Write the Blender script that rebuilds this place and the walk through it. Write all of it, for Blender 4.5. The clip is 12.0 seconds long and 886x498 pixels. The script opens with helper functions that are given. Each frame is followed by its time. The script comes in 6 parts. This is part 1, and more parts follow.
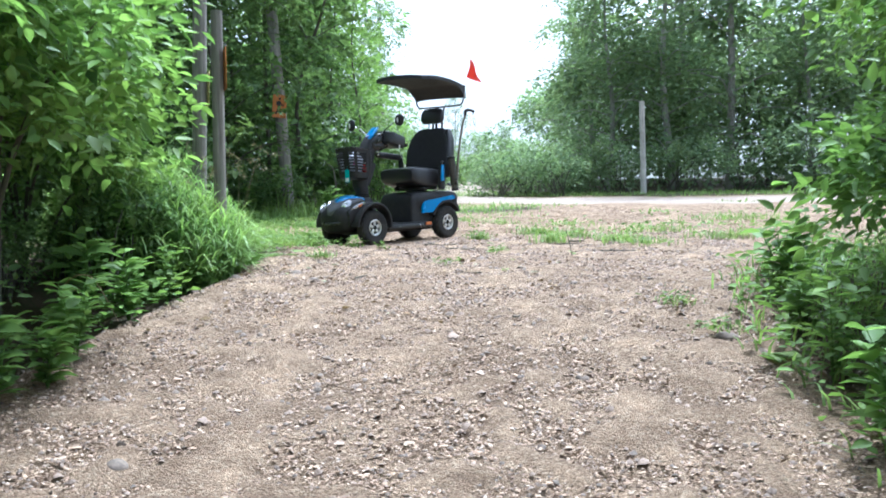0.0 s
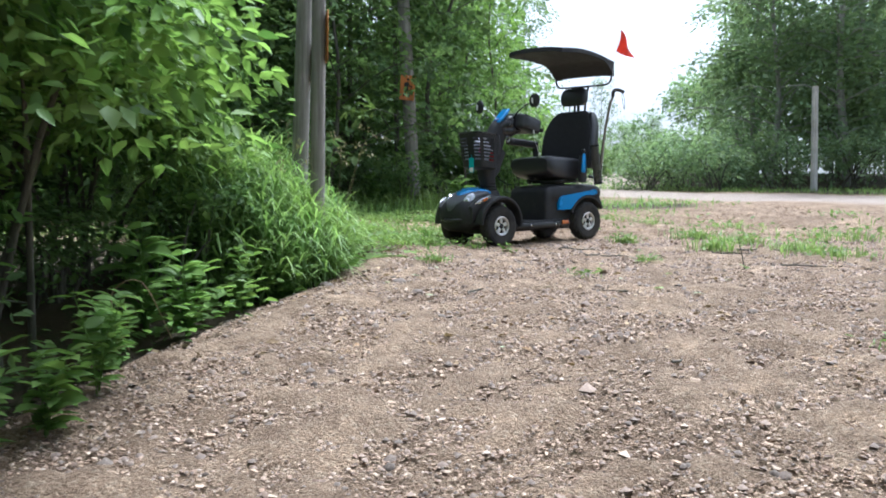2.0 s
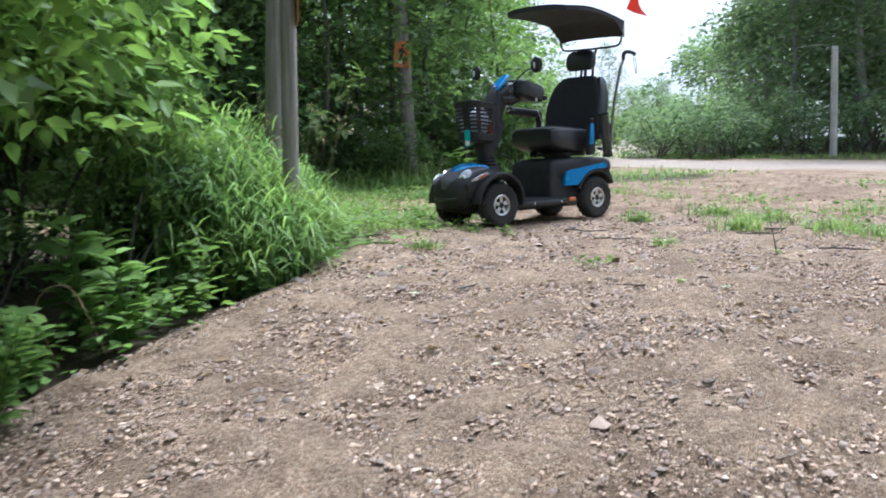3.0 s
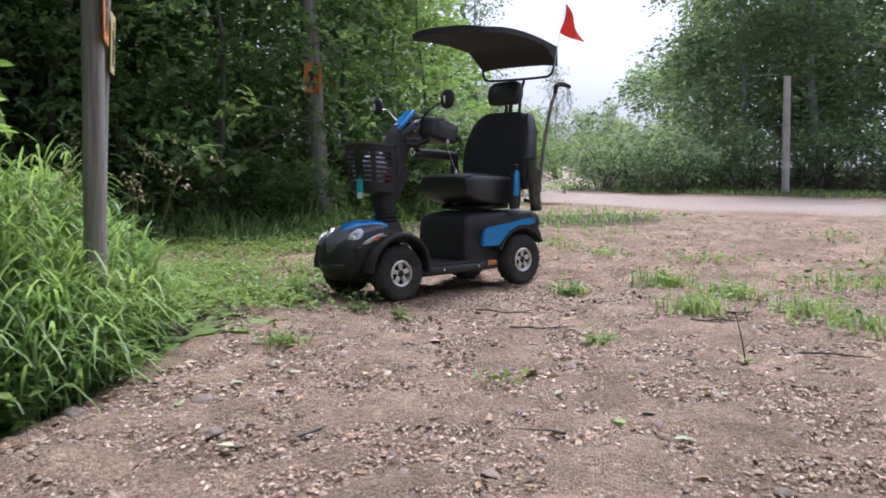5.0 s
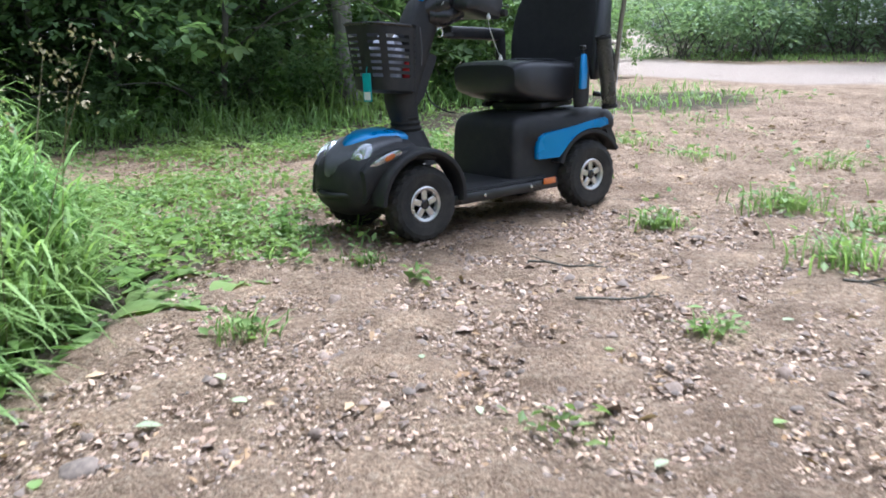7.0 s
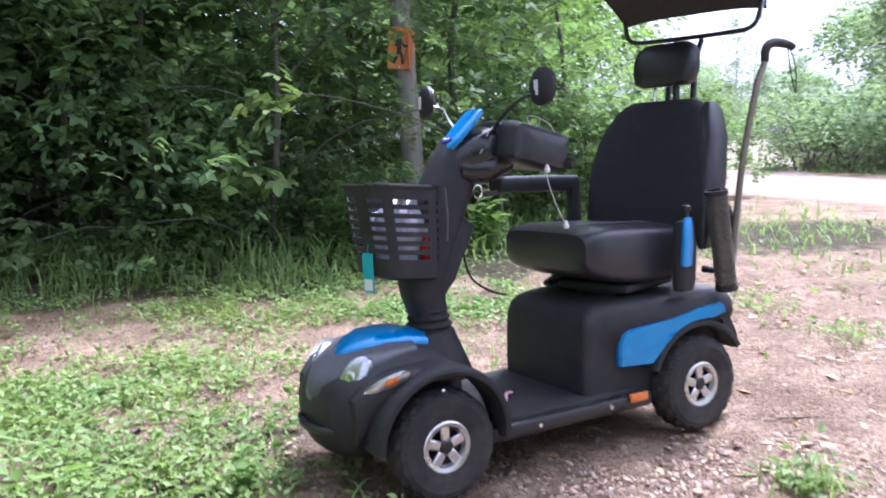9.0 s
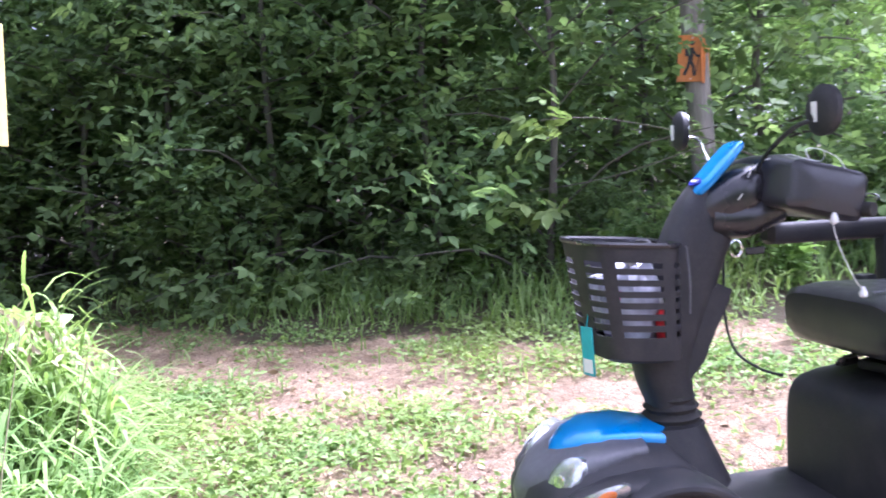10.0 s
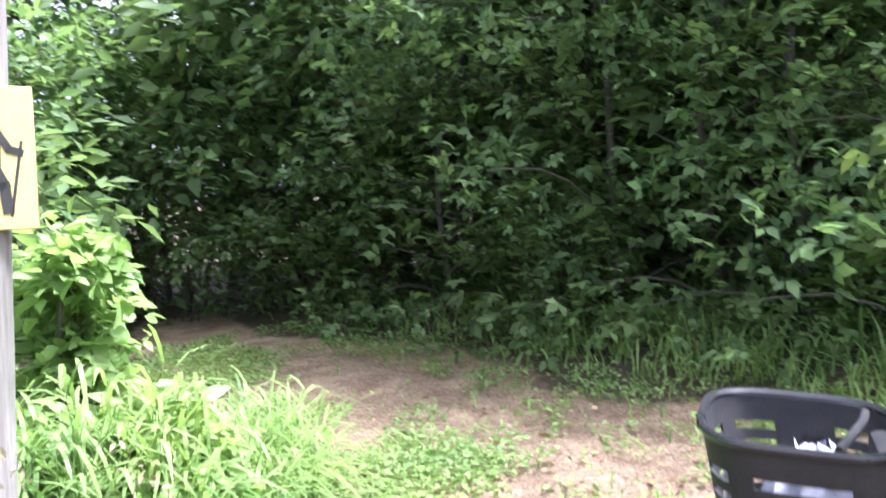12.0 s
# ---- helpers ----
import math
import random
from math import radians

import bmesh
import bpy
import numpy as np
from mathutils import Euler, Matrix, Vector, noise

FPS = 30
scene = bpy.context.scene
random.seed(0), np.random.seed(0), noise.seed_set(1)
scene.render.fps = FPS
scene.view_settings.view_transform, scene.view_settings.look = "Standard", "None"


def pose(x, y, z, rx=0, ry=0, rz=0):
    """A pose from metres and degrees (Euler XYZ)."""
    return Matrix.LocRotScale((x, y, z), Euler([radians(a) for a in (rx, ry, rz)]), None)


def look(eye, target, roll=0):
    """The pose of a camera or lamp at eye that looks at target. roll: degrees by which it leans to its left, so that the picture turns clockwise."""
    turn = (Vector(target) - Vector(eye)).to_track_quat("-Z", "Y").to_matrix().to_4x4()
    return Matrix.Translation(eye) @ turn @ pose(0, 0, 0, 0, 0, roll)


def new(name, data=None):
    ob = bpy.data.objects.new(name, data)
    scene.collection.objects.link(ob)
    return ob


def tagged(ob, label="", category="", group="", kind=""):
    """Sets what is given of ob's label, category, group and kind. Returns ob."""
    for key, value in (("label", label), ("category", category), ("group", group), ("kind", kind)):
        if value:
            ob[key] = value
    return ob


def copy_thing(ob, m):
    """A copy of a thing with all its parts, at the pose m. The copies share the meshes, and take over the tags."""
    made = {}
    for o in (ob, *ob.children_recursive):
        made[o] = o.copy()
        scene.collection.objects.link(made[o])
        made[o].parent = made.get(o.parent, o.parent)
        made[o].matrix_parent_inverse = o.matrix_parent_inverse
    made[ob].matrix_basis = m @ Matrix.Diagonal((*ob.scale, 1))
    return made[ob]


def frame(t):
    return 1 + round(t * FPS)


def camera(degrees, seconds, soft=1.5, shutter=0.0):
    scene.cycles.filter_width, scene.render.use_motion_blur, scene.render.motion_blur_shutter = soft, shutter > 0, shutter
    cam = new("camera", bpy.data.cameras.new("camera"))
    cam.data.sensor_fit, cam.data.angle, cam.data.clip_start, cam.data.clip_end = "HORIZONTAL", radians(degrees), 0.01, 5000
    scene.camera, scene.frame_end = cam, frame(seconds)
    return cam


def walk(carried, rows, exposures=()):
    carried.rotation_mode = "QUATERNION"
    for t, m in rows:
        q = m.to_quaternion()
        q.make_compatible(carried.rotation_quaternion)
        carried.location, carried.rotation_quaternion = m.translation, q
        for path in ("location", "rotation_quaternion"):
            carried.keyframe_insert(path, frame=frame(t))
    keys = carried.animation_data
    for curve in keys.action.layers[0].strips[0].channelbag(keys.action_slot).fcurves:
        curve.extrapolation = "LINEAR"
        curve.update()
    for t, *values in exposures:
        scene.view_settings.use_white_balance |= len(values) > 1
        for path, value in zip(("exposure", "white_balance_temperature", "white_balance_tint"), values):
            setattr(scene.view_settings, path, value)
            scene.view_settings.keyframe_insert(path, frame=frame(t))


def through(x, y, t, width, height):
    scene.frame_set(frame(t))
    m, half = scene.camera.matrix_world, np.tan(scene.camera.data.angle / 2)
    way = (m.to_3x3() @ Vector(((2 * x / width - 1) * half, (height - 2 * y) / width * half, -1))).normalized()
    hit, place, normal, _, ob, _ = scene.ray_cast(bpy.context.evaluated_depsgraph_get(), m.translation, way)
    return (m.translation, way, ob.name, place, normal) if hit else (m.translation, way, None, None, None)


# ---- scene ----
cam = camera(53.8, 12.0, soft=1.7, shutter=0.35)
PATH = [
    (0, (0.153, 0.336, 1.729), (0.118, 2.335, 1.669), -1.0),
    (0.5, (0.159, 0.611, 1.735), (0.034, 2.602, 1.595), -0.2),
    (1, (0.209, 0.885, 1.758), (-0.205, 2.834, 1.581), 0.3),
    (1.5, (0.144, 1.19, 1.776), (-0.297, 3.14, 1.729), 1.6),
    (2, (0.157, 1.528, 1.797), (-0.197, 3.495, 1.714), 0.5),
    (2.5, (0.209, 1.846, 1.846), (-0.228, 3.789, 1.665), -0.5),
    (3, (0.14, 2.198, 1.869), (-0.232, 4.157, 1.715), -0.4),
    (3.5, (0.184, 2.534, 1.92), (-0.125, 4.507, 1.814), -0.9),
    (3.7, (0.238, 2.667, 1.959), (-0.109, 4.632, 1.826), -0.6),
    (5.3, (0.274, 3.697, 2.143), (0.023, 5.678, 2.032), 0.4),
    (5.5, (0.26, 3.797, 2.153), (-0.046, 5.766, 1.99), -0.4),
    (6, (0.188, 4.178, 2.193), (-0.114, 6.136, 1.921), -2.2),
    (6.5, (0.231, 4.552, 2.235), (-0.098, 6.487, 1.852), -2.9),
    (7, (0.174, 4.916, 2.279), (-0.212, 6.834, 1.864), -0.9),
    (7.2, (0.124, 5.085, 2.307), (-0.242, 7.008, 1.896), -0.4),
    (8.8, (0.162, 6.066, 2.474), (-0.441, 7.959, 2.248), -0.9),
    (9, (0.16, 6.191, 2.504), (-0.476, 8.077, 2.311), -1.2),
    (9.5, (0.211, 6.51, 2.564), (-0.731, 8.269, 2.415), -2.6),
    (10, (0.176, 6.746, 2.599), (-1.086, 8.291, 2.455), -2.5),
    (10.5, (0.136, 7.06, 2.67), (-1.227, 8.512, 2.488), -2.4),
    (11, (0.185, 7.339, 2.723), (-1.411, 8.521, 2.484), -2.6),
    (11.5, (0.146, 7.561, 2.722), (-1.594, 8.521, 2.494), -3.2),
    (12, (0.045, 7.813, 2.766), (-1.803, 8.568, 2.645), -2.6),
]
EXPOSURES = [(0.0, 1.46, 5070, 7.0), (0.5, 0.95, 5120, 8.0), (1.0, 0.82, 5220, 10.0), (1.5, 1.24, 5120, 6.0), (2.0, 1.12, 5320, 10.0), (2.5, 1.05, 5370, 14.0), (3.5, 1.1, 5170, 8.0), (5.5, 0.72, 5620, 26.0), (6.5, 1.22, 5250, 13.0), (7.2, 1.32, 5220, 13.0), (9.0, 1.83, 5230, 28.0), (9.5, 1.92, 5383, 34.0), (10.0, 2.48, 5237, 36.0), (10.5, 2.53, 5190, 28.5), (11.0, 2.5, 5093, 19.0), (11.5, 2.41, 5297, 23.5), (12.0, 2.46, 5450, 22.0)]
walk(cam, [(t, look(eye, target, roll)) for t, eye, target, roll in PATH], EXPOSURES)

# ---- sky and sun: bright, thinly overcast afternoon ----
world = bpy.data.worlds.new("sky")
scene.world = world
world.use_nodes = True
wn = world.node_tree.nodes
sky = wn.new("ShaderNodeTexSky")
sky.sky_type, sky.sun_disc = "NISHITA", False
SUN_EL, SUN_AZ = radians(67), radians(28)      # azimuth clockwise from +y
sky.sun_elevation, sky.sun_rotation = SUN_EL, SUN_AZ
sky.air_density, sky.dust_density, sky.ozone_density = 1.0, 5.0, 1.0
haze = wn.new("ShaderNodeHueSaturation")
haze.inputs["Saturation"].default_value = 0.2
haze.inputs["Value"].default_value = 1.4
world.node_tree.links.new(sky.outputs[0], haze.inputs["Color"])
world.node_tree.links.new(haze.outputs[0], wn["Background"].inputs[0])
wn["Background"].inputs[1].default_value = 0.10
sun = new("sun", bpy.data.lights.new("sun", "SUN"))
sun.data.energy, sun.data.angle, sun.data.color = 3.4, radians(10), (1.0, 0.965, 0.90)
sun.matrix_world = look((0, 0, 0), (-math.sin(SUN_AZ) * math.cos(SUN_EL), -math.cos(SUN_AZ) * math.cos(SUN_EL), -math.sin(SUN_EL)))

# ---- materials ----
def material(name):
    m = bpy.data.materials.new(name)
    m.use_nodes = True
    nt = m.node_tree
    return m, nt, nt.nodes["Principled BSDF"]


def texcoord(nt, scale=1.0, which="Object"):
    tc = nt.nodes.new("ShaderNodeTexCoord")
    mp = nt.nodes.new("ShaderNodeMapping")
    mp.inputs["Scale"].default_value = (scale, scale, scale) if isinstance(scale, (int, float)) else scale
    nt.links.new(tc.outputs[which], mp.inputs[0])
    return mp.outputs[0]


def noise_tex(nt, vec, scale, detail=4.0, rough=0.6):
    n = nt.nodes.new("ShaderNodeTexNoise")
    n.inputs["Scale"].default_value, n.inputs["Detail"].default_value, n.inputs["Roughness"].default_value = scale, detail, rough
    nt.links.new(vec, n.inputs["Vector"])
    return n.outputs["Fac"]


def ramp(nt, fac, stops):
    r = nt.nodes.new("ShaderNodeValToRGB")
    e = r.color_ramp.elements
    while len(e) < len(stops):
        e.new(0.5)
    for el, (p, c) in zip(e, stops):
        el.position, el.color = p, (*c, 1) if len(c) == 3 else c
    nt.links.new(fac, r.inputs[0])
    return r.outputs[0]


def mix(nt, fac, a, b, mode="MIX"):
    m = nt.nodes.new("ShaderNodeMix")
    m.data_type, m.blend_type = "RGBA", mode
    for sock, v in ((m.inputs[0], fac), (m.inputs[6], a), (m.inputs[7], b)):
        if isinstance(v, bpy.types.NodeSocket):
            nt.links.new(v, sock)
        else:
            sock.default_value = v if isinstance(v, (int, float)) else (*v, 1)
    return m.outputs[2]


def bump(nt, bsdf, height, strength, dist=0.01):
    b = nt.nodes.new("ShaderNodeBump")
    b.inputs["Strength"].default_value, b.inputs["Distance"].default_value = strength, dist
    nt.links.new(height, b.inputs["Height"])
    nt.links.new(b.outputs[0], bsdf.inputs["Normal"])


def plain(name, colour, rough=0.5, metal=0.0, grain=0.15, grain_scale=60.0, relief=0.15, coat=0.0, dust=0.0):
    """A surface of one substance: two scales of variation, fine relief, a little dust."""
    m, nt, p = material(name)
    v = texcoord(nt)
    fine, broad = noise_tex(nt, v, grain_scale), noise_tex(nt, v, grain_scale / 14)
    dark = tuple(c * (1 - grain) for c in colour)
    light = tuple(min(1, c * (1 + grain)) for c in colour)
    col = ramp(nt, fine, [(0.3, dark), (0.7, light)])
    if dust:
        col = mix(nt, ramp(nt, broad, [(0.45, (0, 0, 0)), (0.75, (dust, dust, dust))]), col, (0.32, 0.27, 0.22))
    nt.links.new(col, p.inputs["Base Color"])
    nt.links.new(ramp(nt, broad, [(0.3, (max(0, rough - 0.08),) * 3), (0.7, (min(1, rough + 0.08),) * 3)]), p.inputs["Roughness"])
    p.inputs["Metallic"].default_value, p.inputs["Coat Weight"].default_value = metal, coat
    if relief:
        bump(nt, p, fine, relief, 0.002)
    return m


def leaf_material(name, dark, light, through=0.35, gloss=0.45):
    """Leaves: each one its own green, light passing through the blade."""
    m, nt, p = material(name)
    geo = nt.nodes.new("ShaderNodeNewGeometry")
    info = nt.nodes.new("ShaderNodeObjectInfo")
    col = ramp(nt, geo.outputs["Random Per Island"], [(0.0, dark), (0.75, light), (1.0, tuple(min(1, c * 1.35) for c in light))])
    broad = noise_tex(nt, texcoord(nt), 1.3, 3)
    col = mix(nt, ramp(nt, broad, [(0.35, (0, 0, 0)), (0.7, (0.55, 0.55, 0.55))]), col, tuple(c * f for c, f in zip(light, (1.15, 0.95, 0.75))))
    hsv = nt.nodes.new("ShaderNodeHueSaturation")
    mr = nt.nodes.new("ShaderNodeMapRange")
    mr.inputs["To Min"].default_value, mr.inputs["To Max"].default_value = 0.8, 1.15
    nt.links.new(info.outputs["Random"], mr.inputs[0])
    nt.links.new(mr.outputs[0], hsv.inputs["Value"])
    nt.links.new(col, hsv.inputs["Color"])
    col = hsv.outputs[0]
    nt.links.new(col, p.inputs["Base Color"])
    p.inputs["Roughness"].default_value = gloss
    p.inputs["Specular IOR Level"].default_value = 0.13
    tr = nt.nodes.new("ShaderNodeBsdfTranslucent")
    nt.links.new(mix(nt, 1.0, col, (1.25, 1.32, 0.85), "MULTIPLY"), tr.inputs[0])
    ms = nt.nodes.new("ShaderNodeMixShader")
    ms.inputs[0].default_value = through
    nt.links.new(p.outputs[0], ms.inputs[1])
    nt.links.new(tr.outputs[0], ms.inputs[2])
    nt.links.new(ms.outputs[0], nt.nodes["Material Output"].inputs[0])
    return m


LEAF_WOOD = leaf_material("woodland_leaf", (0.055, 0.102, 0.045), (0.155, 0.240, 0.105), 0.5, 0.48)
LEAF_HEDGE = leaf_material("hedge_leaf", (0.07, 0.14, 0.038), (0.19, 0.31, 0.095), 0.42, 0.45)
# Haze is put into this leaf colour: paler and greyer than nearer leaves.
LEAF_FAR_HAZED = leaf_material("far_leaf_hazed", (0.112, 0.178, 0.102), (0.215, 0.30, 0.178), 0.45, 0.5)
LEAF_BRIGHT = leaf_material("young_leaf", (0.15, 0.24, 0.075), (0.28, 0.40, 0.16), 0.45, 0.42)
WEED_LEAF = leaf_material("weed_leaf", (0.078, 0.142, 0.045), (0.185, 0.268, 0.098), 0.40, 0.45)
GRASS = leaf_material("grass_blade", (0.10, 0.175, 0.05), (0.21, 0.31, 0.115), 0.42, 0.42)
TALL_GRASS = leaf_material("tall_grass_blade", (0.085, 0.165, 0.048), (0.235, 0.345, 0.125), 0.42, 0.4)
DRY = leaf_material("dry_litter", (0.16, 0.10, 0.055), (0.36, 0.27, 0.17), 0.1, 0.8)


def bark_material(name, dark, light, stretch):
    m, nt, p = material(name)
    v = texcoord(nt, (1, 1, stretch))
    f, b = noise_tex(nt, v, 38, 5, 0.7), noise_tex(nt, texcoord(nt), 3.0)
    col = ramp(nt, f, [(0.3, dark), (0.68, light)])
    col = mix(nt, ramp(nt, b, [(0.4, (0, 0, 0)), (0.7, (0.5, 0.5, 0.5))]), col, (0.10, 0.12, 0.07))
    nt.links.new(col, p.inputs["Base Color"])
    p.inputs["Roughness"].default_value = 0.9
    bump(nt, p, f, 0.7, 0.012)
    return m


BARK = bark_material("bark", (0.05, 0.042, 0.035), (0.12, 0.105, 0.085), 0.16)
BARK_PALE = bark_material("pale_bark", (0.16, 0.15, 0.13), (0.40, 0.38, 0.34), 0.3)
PALE_WOOD = bark_material("pale_post_wood", (0.36, 0.34, 0.31), (0.62, 0.60, 0.56), 0.05)
POST_WOOD = bark_material("weathered_post_wood", (0.12, 0.105, 0.095), (0.32, 0.29, 0.265), 0.04)


def ground_material():
    """Trodden pinkish-brown earth with chips and fine gravel; leaf mould under the trees; a pale gravel road."""
    m, nt, p = material("earth")
    v = texcoord(nt)
    at = nt.nodes.new("ShaderNodeAttribute")
    at.attribute_name = "cover"
    sep = nt.nodes.new("ShaderNodeSeparateColor")
    nt.links.new(at.outputs["Color"], sep.inputs[0])
    broad, mid, fine = noise_tex(nt, v, 0.9, 5), noise_tex(nt, v, 9, 6, 0.7), noise_tex(nt, v, 120, 5, 0.8)
    vo = nt.nodes.new("ShaderNodeTexVoronoi")
    vo.inputs["Scale"].default_value = 78
    nt.links.new(v, vo.inputs["Vector"])
    bits = nt.nodes.new("ShaderNodeSeparateColor")
    nt.links.new(vo.outputs["Color"], bits.inputs[0])
    earth = ramp(nt, mid, [(0.25, (0.12, 0.073, 0.05)), (0.5, (0.26, 0.165, 0.118)), (0.75, (0.40, 0.28, 0.21))])
    earth = mix(nt, ramp(nt, broad, [(0.35, (0, 0, 0)), (0.7, (0.6, 0.6, 0.6))]), earth, (0.41, 0.28, 0.21))
    chips = ramp(nt, bits.outputs[0], [(0.0, (0.07, 0.047, 0.033)), (0.4, (0.30, 0.192, 0.132)), (0.75, (0.53, 0.385, 0.28)), (1.0, (0.66, 0.55, 0.45))])
    earth = mix(nt, 0.68, earth, chips)
    earth = mix(nt, 0.55, earth, ramp(nt, fine, [(0.38, (0.09, 0.062, 0.045)), (0.62, (0.58, 0.435, 0.335))]))
    damp = noise_tex(nt, v, 3.2, 6, 0.72)
    earth = mix(nt, ramp(nt, damp, [(0.36, (0.6, 0.6, 0.6)), (0.54, (0, 0, 0))]), earth, mix(nt, 1.0, earth, (0.45, 0.40, 0.36), "MULTIPLY"))
    earth = mix(nt, ramp(nt, damp, [(0.52, (0, 0, 0)), (0.72, (0.85, 0.85, 0.85))]), earth, mix(nt, 1.0, earth, (1.5, 1.48, 1.45), "MULTIPLY"))
    earth = mix(nt, 1.0, earth, (1.11, 1.09, 0.97), "MULTIPLY")
    mould = ramp(nt, fine, [(0.3, (0.045, 0.035, 0.022)), (0.7, (0.15, 0.115, 0.07))])
    mould = mix(nt, ramp(nt, mid, [(0.5, (0, 0, 0)), (0.65, (0.6, 0.6, 0.6))]), mould, (0.06, 0.085, 0.03))
    road = ramp(nt, fine, [(0.3, (0.38, 0.30, 0.245)), (0.7, (0.57, 0.47, 0.39))])
    edge = nt.nodes.new("ShaderNodeMath")
    edge.operation = "MULTIPLY_ADD"
    nt.links.new(mid, edge.inputs[0])
    edge.inputs[1].default_value = 0.8
    nt.links.new(sep.outputs[0], edge.inputs[2])
    col = mix(nt, ramp(nt, edge.outputs[0], [(0.75, (0, 0, 0)), (1.0, (1, 1, 1))]), earth, mould)
    col = mix(nt, sep.outputs[1], col, road)
    nt.links.new(col, p.inputs["Base Color"])
    p.inputs["Roughness"].default_value = 0.93
    p.inputs["Specular IOR Level"].default_value = 0.25
    h = nt.nodes.new("ShaderNodeMath")
    h.operation = "ADD"
    nt.links.new(mid, h.inputs[0])
    nt.links.new(fine, h.inputs[1])
    h2 = nt.nodes.new("ShaderNodeMath")
    h2.operation = "MULTIPLY_ADD"
    nt.links.new(vo.outputs["Distance"], h2.inputs[0])
    h2.inputs[1].default_value = -0.55
    nt.links.new(h.outputs[0], h2.inputs[2])
    h = h2
    bump(nt, p, h.outputs[0], 1.0, 0.035)
    return m


EARTH = ground_material()


def island_material(name, stops, rough=0.85):
    m, nt, p = material(name)
    geo = nt.nodes.new("ShaderNodeNewGeometry")
    col = ramp(nt, geo.outputs["Random Per Island"], stops)
    f = noise_tex(nt, texcoord(nt), 120, 4)
    nt.links.new(mix(nt, 0.22, col, ramp(nt, f, [(0.3, (0.08, 0.06, 0.045)), (0.7, (0.55, 0.46, 0.38))])), p.inputs["Base Color"])
    p.inputs["Roughness"].default_value = rough
    bump(nt, p, f, 0.4, 0.003)
    return m


STONES = island_material("pebble", [(0, (0.075, 0.048, 0.033)), (0.5, (0.34, 0.230, 0.160)), (0.85, (0.48, 0.365, 0.275)), (1, (0.48, 0.39, 0.31))])
CHIPS = island_material("wood_chip", [(0, (0.050, 0.029, 0.018)), (0.45, (0.215, 0.122, 0.072)), (0.8, (0.43, 0.29, 0.185)), (1, (0.50, 0.385, 0.28))])
CLODS = island_material("dark_earth_clod", [(0, (0.045, 0.03, 0.021)), (0.6, (0.13, 0.085, 0.06)), (1, (0.24, 0.165, 0.12))])
BLACK = plain("black_plastic", (0.022, 0.022, 0.024), 0.58, grain=0.2, grain_scale=220, relief=0.12, dust=0.06)
BLACK_GLOSS = plain("black_gloss", (0.016, 0.016, 0.018), 0.28, relief=0.02, dust=0.05)
RUBBER = plain("rubber", (0.028, 0.027, 0.026), 0.88, grain_scale=120, relief=0.3, dust=0.14)
BLUE = plain("blue_paint", (0.010, 0.235, 0.60), 0.30, metal=0.3, grain=0.03, grain_scale=18, relief=0.0, coat=0.7)
VINYL = plain("black_vinyl", (0.024, 0.024, 0.028), 0.36, grain=0.15, grain_scale=260, relief=0.25)
CLOTH = plain("black_cloth", (0.022, 0.022, 0.024), 0.85, grain=0.3, grain_scale=400, relief=0.4)
CANVAS = plain("black_canvas", (0.024, 0.025, 0.029), 0.7, grain=0.3, grain_scale=350, relief=0.3)
ALLOY = plain("silver_alloy", (0.62, 0.61, 0.60), 0.32, metal=0.9, grain=0.08, relief=0.03)
STEEL = plain("painted_steel", (0.03, 0.03, 0.032), 0.38, metal=0.2, relief=0.03)
CHROME = plain("chrome", (0.75, 0.75, 0.76), 0.12, metal=1.0, grain=0.04, relief=0.0)
GREY_PLASTIC = plain("grey_plastic", (0.085, 0.085, 0.095), 0.4, relief=0.08)
LENS = plain("clear_lamp_lens", (0.46, 0.47, 0.49), 0.14, metal=0.75, grain=0.3, grain_scale=70, relief=0.5, coat=1.0)
AMBER = plain("amber_lens", (0.62, 0.16, 0.03), 0.2, grain=0.15, coat=0.8, relief=0.1)
MIRROR = plain("mirror_glass", (0.9, 0.9, 0.9), 0.03, metal=1.0, grain=0.01, relief=0.0)
WHITE = plain("white_plastic", (0.66, 0.66, 0.65), 0.4, grain=0.06, relief=0.02)
ORANGE = plain("orange_sign_paint", (0.50, 0.17, 0.03), 0.55, grain=0.12, grain_scale=30, relief=0.05, dust=0.15)
YELLOW = plain("faded_yellow_sign_paint", (0.50, 0.41, 0.15), 0.55, grain=0.1, grain_scale=25, relief=0.05, dust=0.1)
INK = plain("black_sign_ink", (0.025, 0.023, 0.022), 0.6, grain=0.2, relief=0.0)
FLAG = plain("red_orange_flag", (0.80, 0.075, 0.03), 0.6, grain=0.08, relief=0.1)
TEAL = plain("teal_tag", (0.02, 0.33, 0.36), 0.4, grain=0.08)
BRONZE = plain("dull_bronze_metal", (0.19, 0.16, 0.12), 0.4, metal=0.7, grain=0.2)
PINK = plain("magenta_cloth", (0.55, 0.03, 0.25), 0.7)
RED = plain("red_plastic", (0.62, 0.02, 0.02), 0.4)
PALE = plain("pale_blue_white_plastic", (0.36, 0.37, 0.44), 0.45, grain=0.6, grain_scale=14)
for _m in (BLACK, RUBBER, CLOTH, CANVAS):
    _m.node_tree.nodes["Principled BSDF"].inputs["Specular IOR Level"].default_value = 0.28
SMOKY = plain("smoky_mesh_plastic", (0.10, 0.095, 0.085), 0.3, grain=0.5, grain_scale=90)
SMOKY.node_tree.nodes["Principled BSDF"].inputs["Transmission Weight"].default_value = 0.55

